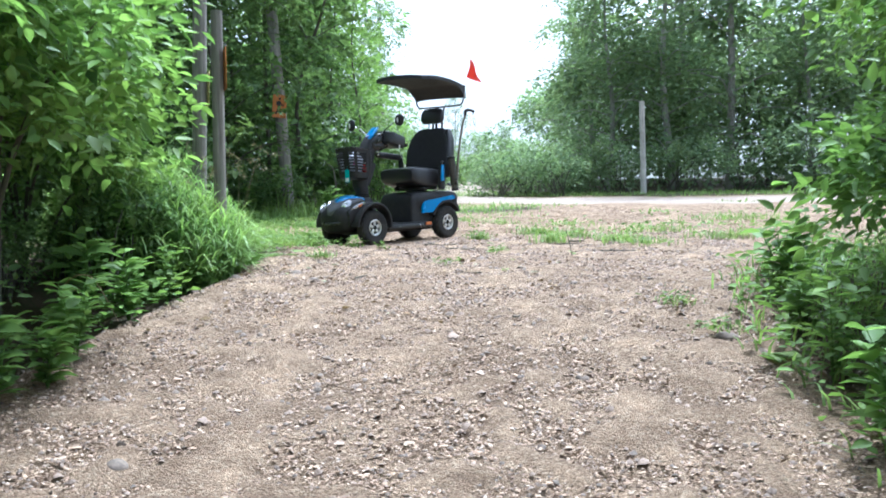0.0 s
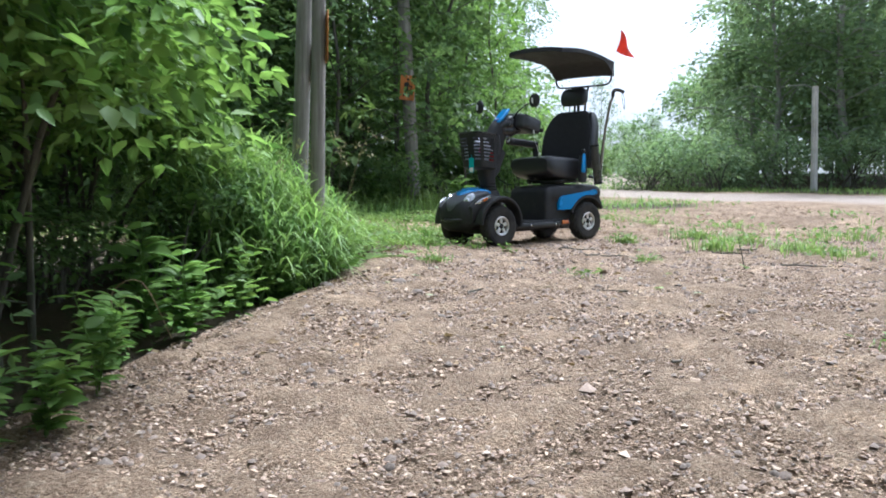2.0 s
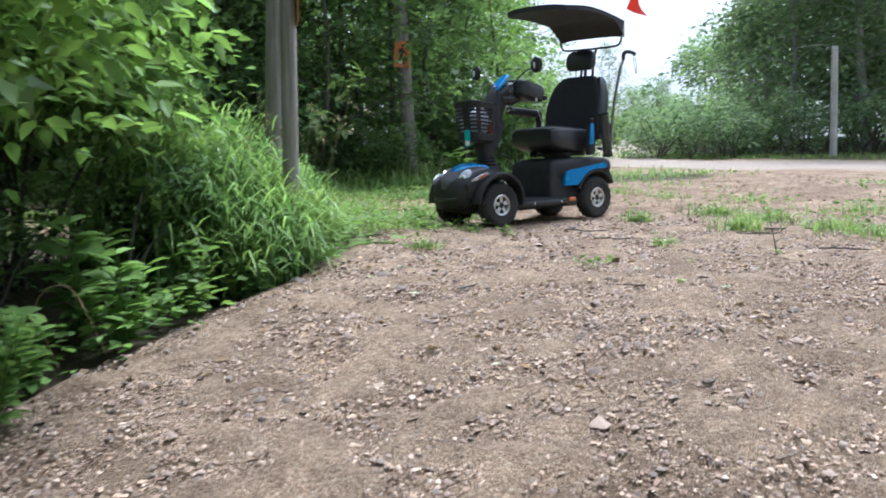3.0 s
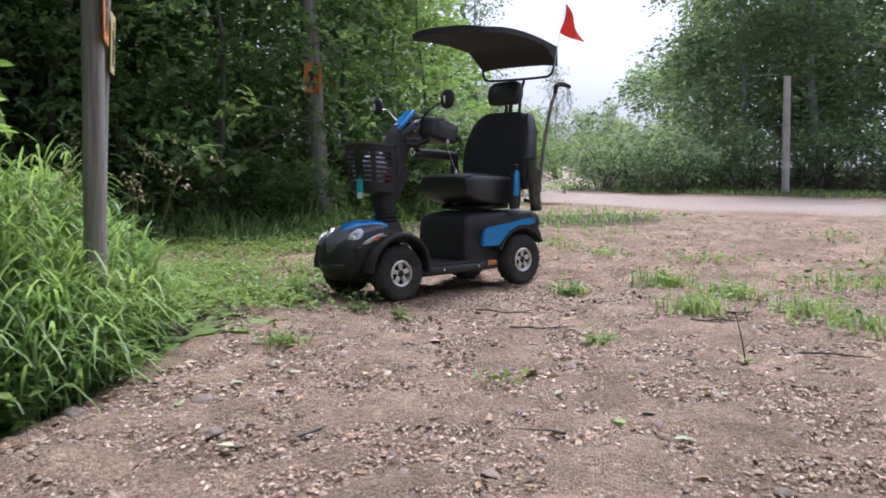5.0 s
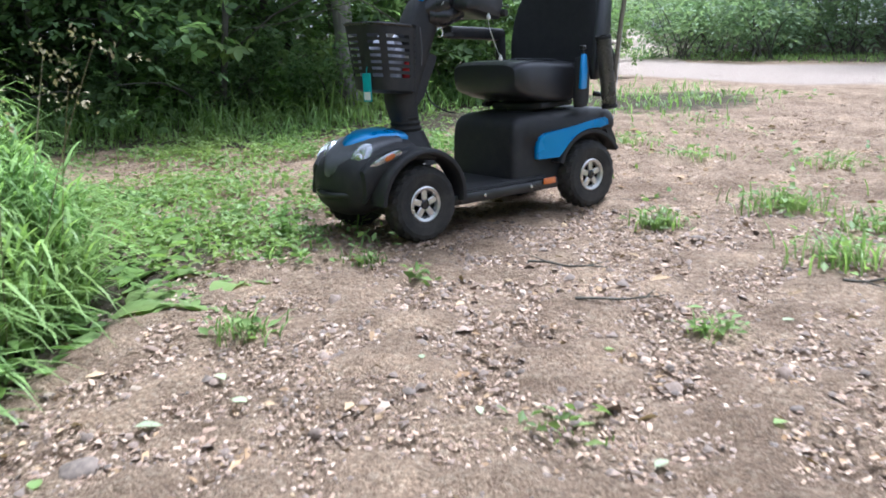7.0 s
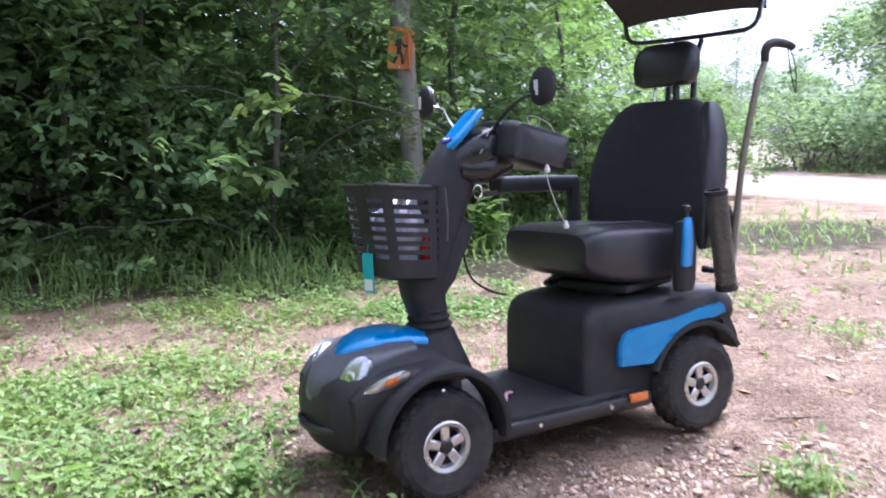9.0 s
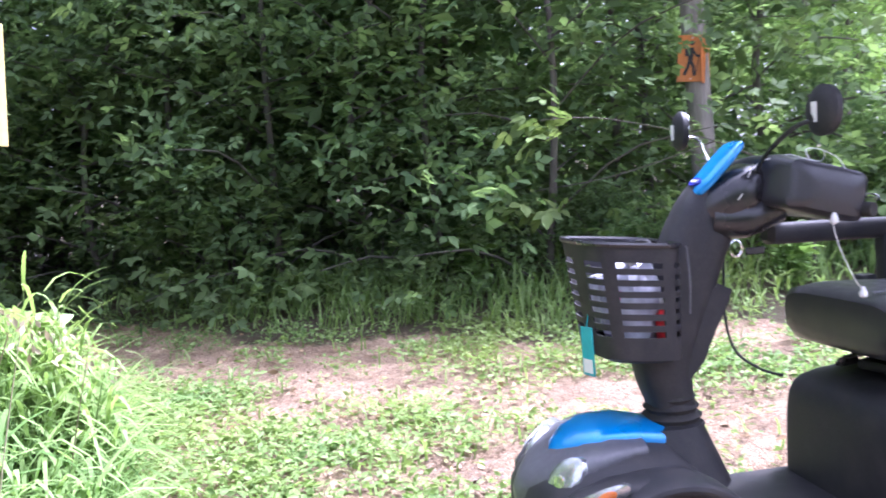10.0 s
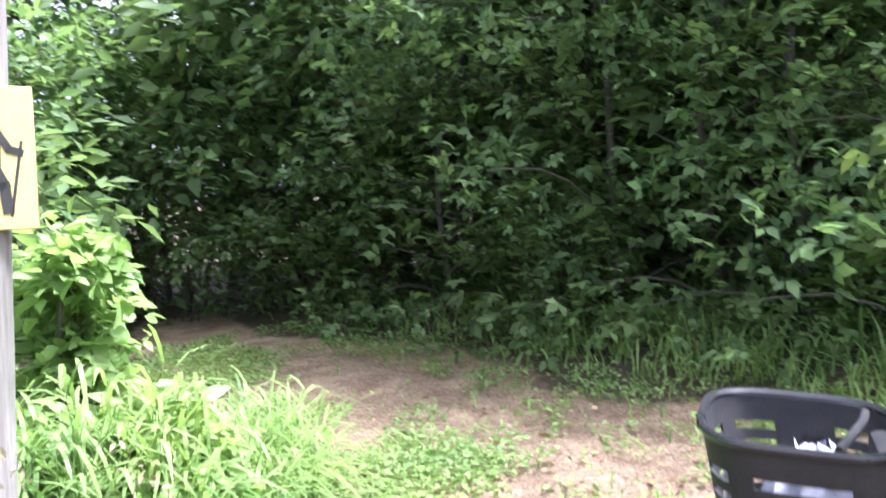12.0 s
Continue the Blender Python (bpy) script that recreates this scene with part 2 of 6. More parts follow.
# ---- mesh tools ----
def put_mesh(name, verts, tris, mat, parent=None, smooth=False, label=""):
    """One mesh object from arrays of vertices and triangles."""
    me = bpy.data.meshes.new(name)
    v, t = np.asarray(verts, np.float32), np.asarray(tris, np.int32)
    me.vertices.add(len(v))
    me.vertices.foreach_set("co", v.ravel())
    me.loops.add(t.size)
    me.loops.foreach_set("vertex_index", t.ravel())
    me.polygons.add(len(t))
    me.polygons.foreach_set("loop_start", np.arange(0, t.size, 3, dtype=np.int32))
    me.update(calc_edges=True)
    if smooth:
        me.polygons.foreach_set("use_smooth", np.ones(len(t), bool))
    me.materials.append(mat)
    ob = new(name, me)
    ob.parent = parent
    return tagged(ob, label)


def part(name, bm, mat, parent=None, label="", smooth=True):
    """Links a bmesh as one mesh object under a thing or a part."""
    me = bpy.data.meshes.new(name)
    bmesh.ops.recalc_face_normals(bm, faces=bm.faces)
    bm.to_mesh(me)
    bm.free()
    if smooth:
        for f in me.polygons:
            f.use_smooth = True
        me.set_sharp_from_angle(angle=radians(38))
    me.materials.append(mat)
    ob = new(name, me)
    ob.parent = parent
    return tagged(ob, label)


def thing(name, m, label, category, group="", kind=""):
    ob = new(name)
    ob.empty_display_size = 0.2
    ob.matrix_world = m
    return tagged(ob, label, category, group, kind)


def unit(v):
    v = np.asarray(v, float)
    return v / np.maximum(np.linalg.norm(v, axis=-1, keepdims=True), 1e-9)


def super_ring(c, u, v, a, b, n=4.0, k=28):
    """A closed ring of points round c, in the plane of u and v: an ellipse (n = 2) to a rounded box."""
    t = np.linspace(0, 2 * np.pi, k, endpoint=False)
    cs, sn = np.cos(t), np.sin(t)
    x = a * np.sign(cs) * np.abs(cs) ** (2 / n)
    y = b * np.sign(sn) * np.abs(sn) ** (2 / n)
    return np.asarray(c) + x[:, None] * np.asarray(u) + y[:, None] * np.asarray(v)


def loft(rings, bm=None, closed=False, caps=True):
    """A skin over rings with equal numbers of points."""
    bm = bm or bmesh.new()
    vs = [[bm.verts.new(p) for p in r] for r in rings]
    k = len(vs[0])
    pairs = list(zip(vs, vs[1:])) + ([(vs[-1], vs[0])] if closed else [])
    for r, s in pairs:
        for i in range(k):
            bm.faces.new((r[i], r[(i + 1) % k], s[(i + 1) % k], s[i]))
    if caps and not closed:
        bm.faces.new(vs[0][::-1])
        bm.faces.new(vs[-1])
    return bm


def smooth_line(points, n):
    """n points on a smooth curve through the given ones."""
    p = np.asarray(points, float)
    t = np.linspace(0, len(p) - 1, n)
    out = []
    for s in t:
        i = min(int(s), len(p) - 2)
        f = s - i
        a, b, c, d = p[max(i - 1, 0)], p[i], p[i + 1], p[min(i + 2, len(p) - 1)]
        out.append(0.5 * (2 * b + (c - a) * f + (2 * a - 5 * b + 4 * c - d) * f * f + (3 * b - a - 3 * c + d) * f ** 3))
    return np.array(out)


def tube(points, radii, sides=10, bm=None, n=None):
    """A round tube along a smooth curve; radii: one number, or one for each point."""
    pts = smooth_line(points, n or max(8, 5 * len(points)))
    rad = np.interp(np.linspace(0, 1, len(pts)), np.linspace(0, 1, np.size(radii)), np.atleast_1d(radii)) if np.size(radii) > 1 else np.full(len(pts), radii)
    tang = unit(np.gradient(pts, axis=0))
    ref = np.array((0.31, 0.17, 0.93)) if abs(tang[0][2]) < 0.9 else np.array((0.95, 0.2, 0.1))
    rings = []
    for p, r, d in zip(pts, rad, tang):
        u = unit(np.cross(d, ref))
        w = np.cross(d, u)
        ref = np.cross(u, d) if np.linalg.norm(np.cross(u, d)) > 0.1 else ref
        rings.append(super_ring(p, u, w, r, r, 2.0, sides))
    return loft(rings, bm)


def box(size, centre=(0, 0, 0), bev=0.01, seg=2, bm=None, turn=None):
    b = bmesh.new()
    bmesh.ops.create_cube(b, size=1.0)
    for v in b.verts:
        v.co = Vector(c * s for c, s in zip(v.co, size))
    if bev:
        bmesh.ops.bevel(b, geom=list(b.edges), offset=bev, segments=seg, affect="EDGES", profile=0.5)
    m = Matrix.Translation(centre) @ (turn.to_4x4() if turn else Matrix())
    bmesh.ops.transform(b, matrix=m, verts=b.verts)
    if bm is None:
        return b
    me = bpy.data.meshes.new("tmp")
    b.to_mesh(me)
    b.free()
    bm.from_mesh(me)
    bpy.data.meshes.remove(me)
    return bm


def slab_xz(outline, y0, y1, bev=0.006):
    """A plate with the given outline in x and z, from y0 to y1."""
    bm = bmesh.new()
    a = [bm.verts.new((x, y0, z)) for x, z in outline]
    b = [bm.verts.new((x, y1, z)) for x, z in outline]
    n = len(a)
    bm.faces.new(a)
    bm.faces.new(b[::-1])
    for i in range(n):
        bm.faces.new((a[i], b[i], b[(i + 1) % n], a[(i + 1) % n]))
    if bev:
        bmesh.ops.bevel(bm, geom=[e for e in bm.edges if abs(e.verts[0].co.y - e.verts[1].co.y) < 1e-6], offset=bev, segments=2, affect="EDGES")
    return bm


def lathe(profile, axis_c, k=40, bm=None):
    """Turns a profile of (radius, y) round an axis along y through axis_c = (x, y, z)."""
    cx, cy, cz = axis_c
    rings = [[(cx + r * math.cos(a), cy + y, cz + r * math.sin(a)) for a in np.linspace(0, 2 * np.pi, k, endpoint=False)] for r, y in profile]
    return loft(rings, bm, caps=False)


# smooth noise on the plan
_lat = np.random.RandomState(5).rand(256, 256)


def vn(x, y, s):
    x, y = np.asarray(x, float) / s, np.asarray(y, float) / s
    xi, yi = np.floor(x).astype(int), np.floor(y).astype(int)
    fx, fy = x - xi, y - yi
    fx, fy = fx * fx * (3 - 2 * fx), fy * fy * (3 - 2 * fy)
    g = lambda a, b: _lat[a % 256, b % 256]
    return (g(xi, yi) * (1 - fx) + g(xi + 1, yi) * fx) * (1 - fy) + (g(xi, yi + 1) * (1 - fx) + g(xi + 1, yi + 1) * fx) * fy - 0.5


# leaf shapes: length 1 along x, blade facing z
def leaf_oval():
    return np.array([(0, 0, 0), (0.45, 0.24, 0.07), (1, 0, -0.06), (0.45, -0.24, 0.07)]), np.array([(0, 2, 1), (0, 3, 2)])


def leaf_ovate():
    v = np.array([(0, 0, 0), (0.12, 0.13, 0.03), (0.34, 0.25, 0.07), (0.66, 0.19, 0.05), (1, 0, -0.10), (0.66, -0.19, 0.05), (0.34, -0.25, 0.07), (0.12, -0.13, 0.03), (0.38, 0, 0.0), (0.7, 0, -0.02)])
    f = np.array([(0, 8, 1), (1, 8, 2), (2, 8, 9), (2, 9, 3), (3, 9, 4), (0, 7, 8), (7, 6, 8), (6, 9, 8), (6, 5, 9), (5, 4, 9)])
    return v, f


def leaf_plain():
    v = np.array([(0, 0, 0), (0.30, 0.24, 0.07), (0.66, 0.20, 0.04), (1, 0, -0.10), (0.66, -0.20, 0.04), (0.30, -0.24, 0.07)])
    return v, np.array([(0, 3, 1), (1, 3, 2), (0, 5, 3), (5, 4, 3)])


def leaf_trio():
    """Three toothed leaflets on one stalk, as on box elder and ash."""
    V, F = [], []
    for ang, off, s in ((0, 0.36, 0.66), (58, 0.30, 0.52), (-58, 0.30, 0.52)):
        c, n = math.cos(radians(ang)), math.sin(radians(ang))
        b = len(V)
        for x, y, z in ((0, 0, 0), (0.35, 0.25, 0.05), (0.62, 0.26, 0.0), (1, 0, -0.12), (0.62, -0.26, 0.0), (0.35, -0.25, 0.05)):
            V.append((off + s * (x * c - y * n), s * (x * n + y * c), s * z - 0.06 * abs(ang) / 58))
        F += [(b, b + 3, b + 1), (b + 1, b + 3, b + 2), (b, b + 5, b + 3), (b + 5, b + 4, b + 3)]
    return np.array(V), np.array(F)


def leaf_trio_lite():
    V, F = [], []
    for ang, off, s in ((0, 0.34, 0.66), (60, 0.28, 0.52), (-60, 0.28, 0.52)):
        c, n = math.cos(radians(ang)), math.sin(radians(ang))
        b = len(V)
        for x, y, z in ((0, 0, 0), (0.5, 0.28, 0.04), (1, 0, -0.10), (0.5, -0.28, 0.04)):
            V.append((off + s * (x * c - y * n), s * (x * n + y * c), s * z - 0.06 * abs(ang) / 60))
        F += [(b, b + 2, b + 1), (b, b + 3, b + 2)]
    return np.array(V), np.array(F)


def leaves(rng, pos, way, size, shape, flat=0.55):
    """Arrays of leaves at pos, pointing along way; returns vertices and triangles."""
    V0, F0 = shape
    n = len(pos)
    X = unit(way)
    up = np.array((0, 0, 1.0)) + rng.normal(0, flat, (n, 3))
    Y = unit(np.cross(up, X))
    Z = np.cross(X, Y)
    s = size * rng.uniform(0.6, 1.25, n)
    V = pos[:, None, :] + s[:, None, None] * (V0[None, :, 0, None] * X[:, None] + V0[None, :, 1, None] * Y[:, None] + V0[None, :, 2, None] * Z[:, None])
    F = F0[None] + (np.arange(n) * len(V0))[:, None, None]
    return V.reshape(-1, 3), F.reshape(-1, 3)


def sprays(rng, centres, out, per, spread, thick=0.16):
    """Leaf places on layered sprays of twigs round centres that reach along out."""
    n = len(centres)
    o = unit(out * np.array((1, 1, 0.35)))
    side = unit(np.cross(o, (0, 0, 1)))
    a, b = rng.uniform(-0.5, 0.5, (n, per)), rng.uniform(-0.5, 0.5, (n, per))
    b *= 1.0 - 0.6 * (a + 0.5)
    c = rng.normal(0, thick, (n, per)) - 0.25 * (a + 0.5) ** 2
    sp = spread * rng.uniform(0.7, 1.3, (n, 1))
    pos = centres[:, None] + (a * sp)[..., None] * o[:, None] + (b * sp)[..., None] * side[:, None] + (c * sp)[..., None] * np.array((0, 0, 1.0))
    way = o[:, None] * 0.8 + np.sign(b)[..., None] * side[:, None] * 0.8 + rng.normal(0, 0.45, (n, per, 3)) + np.array((0, 0, -0.25))
    return pos.reshape(-1, 3), way.reshape(-1, 3)


def join(parts):
    V, F, k = [], [], 0
    for v, f in parts:
        V.append(v)
        F.append(f + k)
        k += len(v)
    return np.concatenate(V), np.concatenate(F)


def stick(points, radii, sides=7, n=8):
    """Arrays of one bent, tapered branch."""
    pts = smooth_line(points, n)
    rad = np.interp(np.linspace(0, 1, n), np.linspace(0, 1, len(radii)), radii)
    d = unit(np.gradient(pts, axis=0))
    u = unit(np.cross(d, (0.37, 0.83, 0.21)))
    w = np.cross(d, u)
    t = np.linspace(0, 2 * np.pi, sides, endpoint=False)
    V = pts[:, None] + rad[:, None, None] * (np.cos(t)[None, :, None] * u[:, None] + np.sin(t)[None, :, None] * w[:, None])
    i = np.arange(sides)
    j = (i + 1) % sides
    F = []
    for k in range(n - 1):
        a, b = k * sides, (k + 1) * sides
        F += [np.stack((a + i, a + j, b + j), 1), np.stack((a + i, b + j, b + i), 1)]
    return V.reshape(-1, 3), np.concatenate(F)


def blades(rng, base, height, lean=0.45, width=0.009, droop=0.45):
    """Arrays of arching grass blades, three lengths each."""
    n = len(base)
    h = height * rng.uniform(0.55, 1.15, n)
    az = rng.uniform(0, 2 * np.pi, n)
    d = np.stack((np.cos(az), np.sin(az), np.zeros(n)), 1)
    side = np.stack((-np.sin(az), np.cos(az), np.zeros(n)), 1)
    le = rng.uniform(0.15, 1.0, n) * lean * 2
    V = []
    for s, w in ((0, 1.0), (0.4, 0.95), (0.75, 0.7), (1.0, 0.0)):
        c = base + d * (h * le * s ** 2)[:, None] + np.array((0, 0, 1.0)) * (h * (s - droop * le * s ** 3))[:, None]
        wd = (width * w * (0.5 + h * 0.9))[:, None] * side
        V += [c - wd, c + wd] if w else [c]
    V = np.stack(V, 1)
    F0 = np.array([(0, 1, 3), (0, 3, 2), (2, 3, 5), (2, 5, 4), (4, 5, 6)])
    return V.reshape(-1, 3), (F0[None] + (np.arange(n) * 7)[:, None, None]).reshape(-1, 3)

# ---- the lie of the land ----
_py = np.array((-400, -30, -10, -3, 0.3, 3.4, 4.4, 5.3, 6.4, 7.5, 8.6, 10.6, 14, 21, 31, 60, 120, 900.0))
_pz = np.array((-3.2, -3.0, -1.7, -0.5, 0.22, 0.85, 1.06, 1.22, 1.385, 1.475, 1.54, 1.72, 1.95, 2.35, 3.15, 4.0, 4.0, 4.0))
_ty = np.linspace(-60, 140, 2001)
_tz = np.convolve(np.pad(np.interp(_ty, _py, _pz), 8, mode="edge"), np.ones(17) / 17, "valid")


def wood_edge(x):
    """Where the bare clearing ends and the rough grass under the trees begins."""
    return np.interp(x, (-11, -9.4, -6.4, -4.7, -3.3, -2.3, -1.7, -0.9, -0.5), (8.3, 9.0, 9.9, 10.25, 10.6, 11.0, 11.7, 13.0, 13.8))


def left_edge(y):
    return np.interp(y, (-6, 3, 4.4, 5.6, 6.5, 7.4, 8.0, 8.5, 9.3, 12), (-2.3, -2.05, -1.85, -1.55, -1.38, -1.38, -1.3, -1.15, -1.2, -1.0))


def right_edge(y):
    return np.interp(y, (-6, 2, 4.4, 6, 7, 8, 9, 11), (1.9, 1.75, 1.62, 1.9, 2.7, 4.5, 8, 30))


def road_mid(x):
    return np.interp(x, (-2, 0.5, 2, 5, 12, 40), (19.5, 18.2, 16.9, 15.6, 14.2, 12.0))


def rise(x, y):
    x, y = np.asarray(x, float), np.asarray(y, float)
    z = np.interp(y, _ty, _tz)
    off = np.clip((left_edge(y) - x) / 1.0, 0, 1) * np.clip((8.2 - y) / 1.5, 0, 1)
    z = z - 0.13 * np.sin(np.pi * off) + 0.05 * off
    z = z + 0.05 * vn(x, y, 1.7) + 0.022 * vn(x, y, 0.42)
    # firm, even ground where the scooter stands
    w = np.clip(1.5 - np.hypot(x + 0.50, y - 9.08) / 0.72, 0, 1)
    w = w * w * (3 - 2 * w)
    plane = 1.5465 + ((x + 0.5007) * 0.02898 + (y - 9.0826) * 0.03182) / 0.99907
    return z * (1 - w) + plane * w


def cover_of(x, y):
    """How green the ground is: 0 bare earth, 1 leaf mould under plants; and how much it is road."""
    x, y = np.asarray(x, float), np.asarray(y, float)
    left = np.clip((left_edge(y) - x) / 0.35 + 0.3, 0, 1)
    right = np.clip((x - right_edge(y)) / 0.5 + 0.2, 0, 1)
    clearing = np.clip((y - 7.75 + 0.5 * vn(x, y, 0.7)) / 0.7, 0, 1) * np.clip((left_edge(y) - x) / 0.3, 0, 1) * (y < 11.6)
    green = np.maximum(left, right)
    trail = np.exp(-((y - 9.75 - 0.14 * (x + 3)) / 0.5) ** 2)
    green = green * (1 - clearing) + clearing * np.clip(0.12 - 0.3 * trail + 0.7 * vn(x, y, 0.8) + 0.45 * np.clip((y - 10.8), 0, 1), 0, 0.9)
    green = np.where((x < -0.5) & (y > 8.2), np.maximum(green, np.clip((y - wood_edge(x) + 0.3 + 0.5 * vn(x, y, 0.6)) / 0.5, 0, 1)), green)
    green = np.maximum(green, np.clip((-x - 10.0) / 0.8, 0, 1))
    d = np.abs(y - road_mid(x))
    away = (np.abs(x - 0.45 + 0.05 * (y - 18)) < 0.8) & (y > 17)
    road = np.clip((1.9 + 0.5 * vn(x, y, 2.0) - d) / 0.5, 0, 1) * np.clip((x + 0.2) / 0.8, 0, 1)
    road = np.maximum(road, np.where(away, 0.9, 0))
    beyond = np.clip((y - road_mid(x) - 2.0) / 0.6, 0, 1)
    strip = np.exp(-((y - 13.4) / 1.0) ** 2) * np.clip((1.9 - x) / 1.0, 0, 1) * (x > -1.2)
    green = np.maximum(green, np.maximum(beyond, strip * 0.9))
    green = np.maximum(green, np.clip((-x - 0.9 + 0.0 * y) / 0.6, 0, 1) * (y > 11.6))
    return np.clip(green, 0, 1) * (1 - road), road


def axis(*spans):
    return np.unique(np.concatenate([np.linspace(a, b, n) for a, b, n in spans]).round(4))


def build_ground():
    xs = axis((-600, -60, 8), (-60, -9, 24), (-9, -3.2, 60), (-3.2, 3.2, 190), (3.2, 9, 50), (9, 60, 24), (60, 600, 8))
    ys = axis((-400, -30, 7), (-30, 0, 40), (0, 2, 30), (2, 11.5, 270), (11.5, 24, 90), (24, 60, 40), (60, 900, 10))
    X, Y = np.meshgrid(xs, ys)
    Z = rise(X, Y)
    rough = (np.abs(X) < 6) & (Y > -2) & (Y < 14)
    bare = 1 - cover_of(X, Y)[0]
    Z = Z + np.where(rough, (0.034 * vn(X, Y, 0.17) + 0.034 * vn(X + 3, Y, 0.085)) * (0.5 + 0.5 * bare), 0)
    nx, ny = len(xs), len(ys)
    i = (np.arange(ny - 1)[:, None] * nx + np.arange(nx - 1)[None]).ravel()
    F = np.concatenate((np.stack((i, i + 1, i + nx + 1), 1), np.stack((i, i + nx + 1, i + nx), 1)))
    ob = put_mesh("ground", np.stack((X, Y, Z), -1).reshape(-1, 3), F, EARTH, smooth=True)
    g, r = cover_of(X, Y)
    at = ob.data.color_attributes.new("cover", "FLOAT_COLOR", "POINT")
    at.data.foreach_set("color", np.stack((g, r, 0 * g, 0 * g + 1), -1).astype(np.float32).ravel())
    return tagged(ob, "trodden pinkish-brown earth track with weedy verges", "ground", kind="structure")


ground = build_ground()


def on_ground(x, y, dz=0.0):
    return np.stack((np.asarray(x, float), np.asarray(y, float), rise(x, y) + dz), -1)

# ---- trees and shrubs ----
OVAL, OVATE, TRIO = leaf_oval(), leaf_ovate(), leaf_trio()
LITE, BLADE = leaf_trio_lite(), leaf_plain()


def make_tree(seed, height, girth, crown_from, spread, clumps, per, leaf, shape, leaf_mat, bark, lean=0.04, name="tree", label="", category="tree", group="woodland trees", m=None, clump_size=0.75):
    """A tapered trunk, limbs, and a ragged crown of leaf sprays that leaves gaps."""
    rng = np.random.RandomState(seed)
    root = thing(name, m or Matrix(), label, category, group)
    lx, ly = rng.normal(0, lean, 2) * height
    spine = np.array([(0, 0, -0.15), (lx * 0.2 + rng.normal(0, 0.16), ly * 0.2 + rng.normal(0, 0.16), height * 0.3), (lx * 0.6, ly * 0.6 + rng.normal(0, 0.2), height * 0.65), (lx, ly, height)])
    wood = [stick(spine, (girth * 1.25, girth * 0.85, girth * 0.5, girth * 0.12), 9, 14)]
    line = smooth_line(spine, 60)
    cen, out = [], []
    limbs = max(6, clumps // 7)
    for k in range(limbs):
        f = crown_from + (1 - crown_from) * (k + rng.rand()) / limbs
        a = line[min(59, int(f * 59))]
        az = k * 2.4 + rng.normal(0, 0.5)
        reach = spread * (1.0 - 0.75 * max(0, f - 0.45) / 0.55) * rng.uniform(0.6, 1.15)
        d = np.array((math.cos(az), math.sin(az), rng.uniform(0.0, 0.55)))
        b = a + d * reach * 0.5 + (0, 0, 0.1 * reach)
        c = a + d * reach + (0, 0, -0.05 * reach)
        wood.append(stick((a, b, c), (girth * 0.35 * (1.1 - f), girth * 0.2 * (1.1 - f) + 0.004, 0.004), 5, 6))
        for q in range(max(1, clumps // limbs)):
            s = rng.uniform(0.3, 1.05)
            p = a + (c - a) * s + rng.normal(0, 0.16 * spread, 3) * (1, 1, 0.8)
            cen.append(p)
            out.append(d + rng.normal(0, 0.5, 3))
    pos, way = sprays(rng, np.array(cen), np.array(out), per, clump_size)
    put_mesh("trunk", *join(wood), bark, root, smooth=True)
    tagged(put_mesh("crown", *leaves(rng, pos, way, leaf, shape), leaf_mat, root), kind="stuff")
    return root


def make_shrub(seed, height, width, clumps, per, leaf, shape, leaf_mat, name="shrub", label="", category="shrub", group="", m=None, clump_size=0.5, stems=9, shell=0.55, depth=1.0, skirt=0.0):
    """Stems from one foot and sprays of leaves over an uneven, lumpy outline."""
    rng = np.random.RandomState(seed)
    root = thing(name, m or Matrix(), label, category, group)
    lumps = np.stack((rng.uniform(-0.5, 0.5, 9) * width, rng.uniform(-0.5, 0.5, 9) * width * depth, rng.uniform(0.25, 0.82, 9) * height), 1)
    rad = rng.uniform(0.22, 0.36, 9) * min(width * 0.9, height)
    pick = rng.randint(0, 9, clumps)
    d = unit(rng.normal(0, 1, (clumps, 3)) + (0, 0, 0.25))
    cen = lumps[pick] + d * (rad[pick] * rng.uniform(shell, 1.08, clumps))[:, None]
    cen[:, 2] = np.abs(cen[:, 2] - 0.05) + 0.05
    cen, d = cen[cen[:, 2] > skirt], d[cen[:, 2] > skirt]
    pos, way = sprays(rng, cen, d, per, clump_size)
    wood = []
    for k in range(stems):
        e = lumps[k % 9] + rng.normal(0, 0.1 * width, 3)
        e[2] = max(0.4, e[2])
        a = np.array((rng.normal(0, 0.10 * width), rng.normal(0, 0.10 * width * depth), -0.12))
        wood.append(stick((a, (a + e) / 2 + (0, 0, 0.12 * height), e), (0.022, 0.015, 0.004), 6, 8))
    for w in wood:
        put_mesh("stem", *w, BARK, root, smooth=True)
    tagged(put_mesh("foliage", *leaves(rng, pos, way, leaf, shape), leaf_mat, root), kind="stuff")
    return root


def at(x, y, turn=0.0, s=1.0, dz=-0.03):
    return Matrix.Translation((x, y, float(rise(x, y)) + dz)) @ Matrix.Rotation(turn, 4, "Z") @ Matrix.Diagonal((s, s, s, 1))


def plant(kinds, places, rng):
    """Copies of the given kinds at the places (x, y, size), each turned its own way."""
    used = set()
    for n, (x, y, s) in enumerate(places):
        k = kinds[n % len(kinds)]
        m = at(x, y, rng.uniform(0, 6.28), s * rng.uniform(0.92, 1.08))
        if k in used:
            copy_thing(k, m)
        else:
            used.add(k)
            k.matrix_world = m


rng = np.random.RandomState(11)
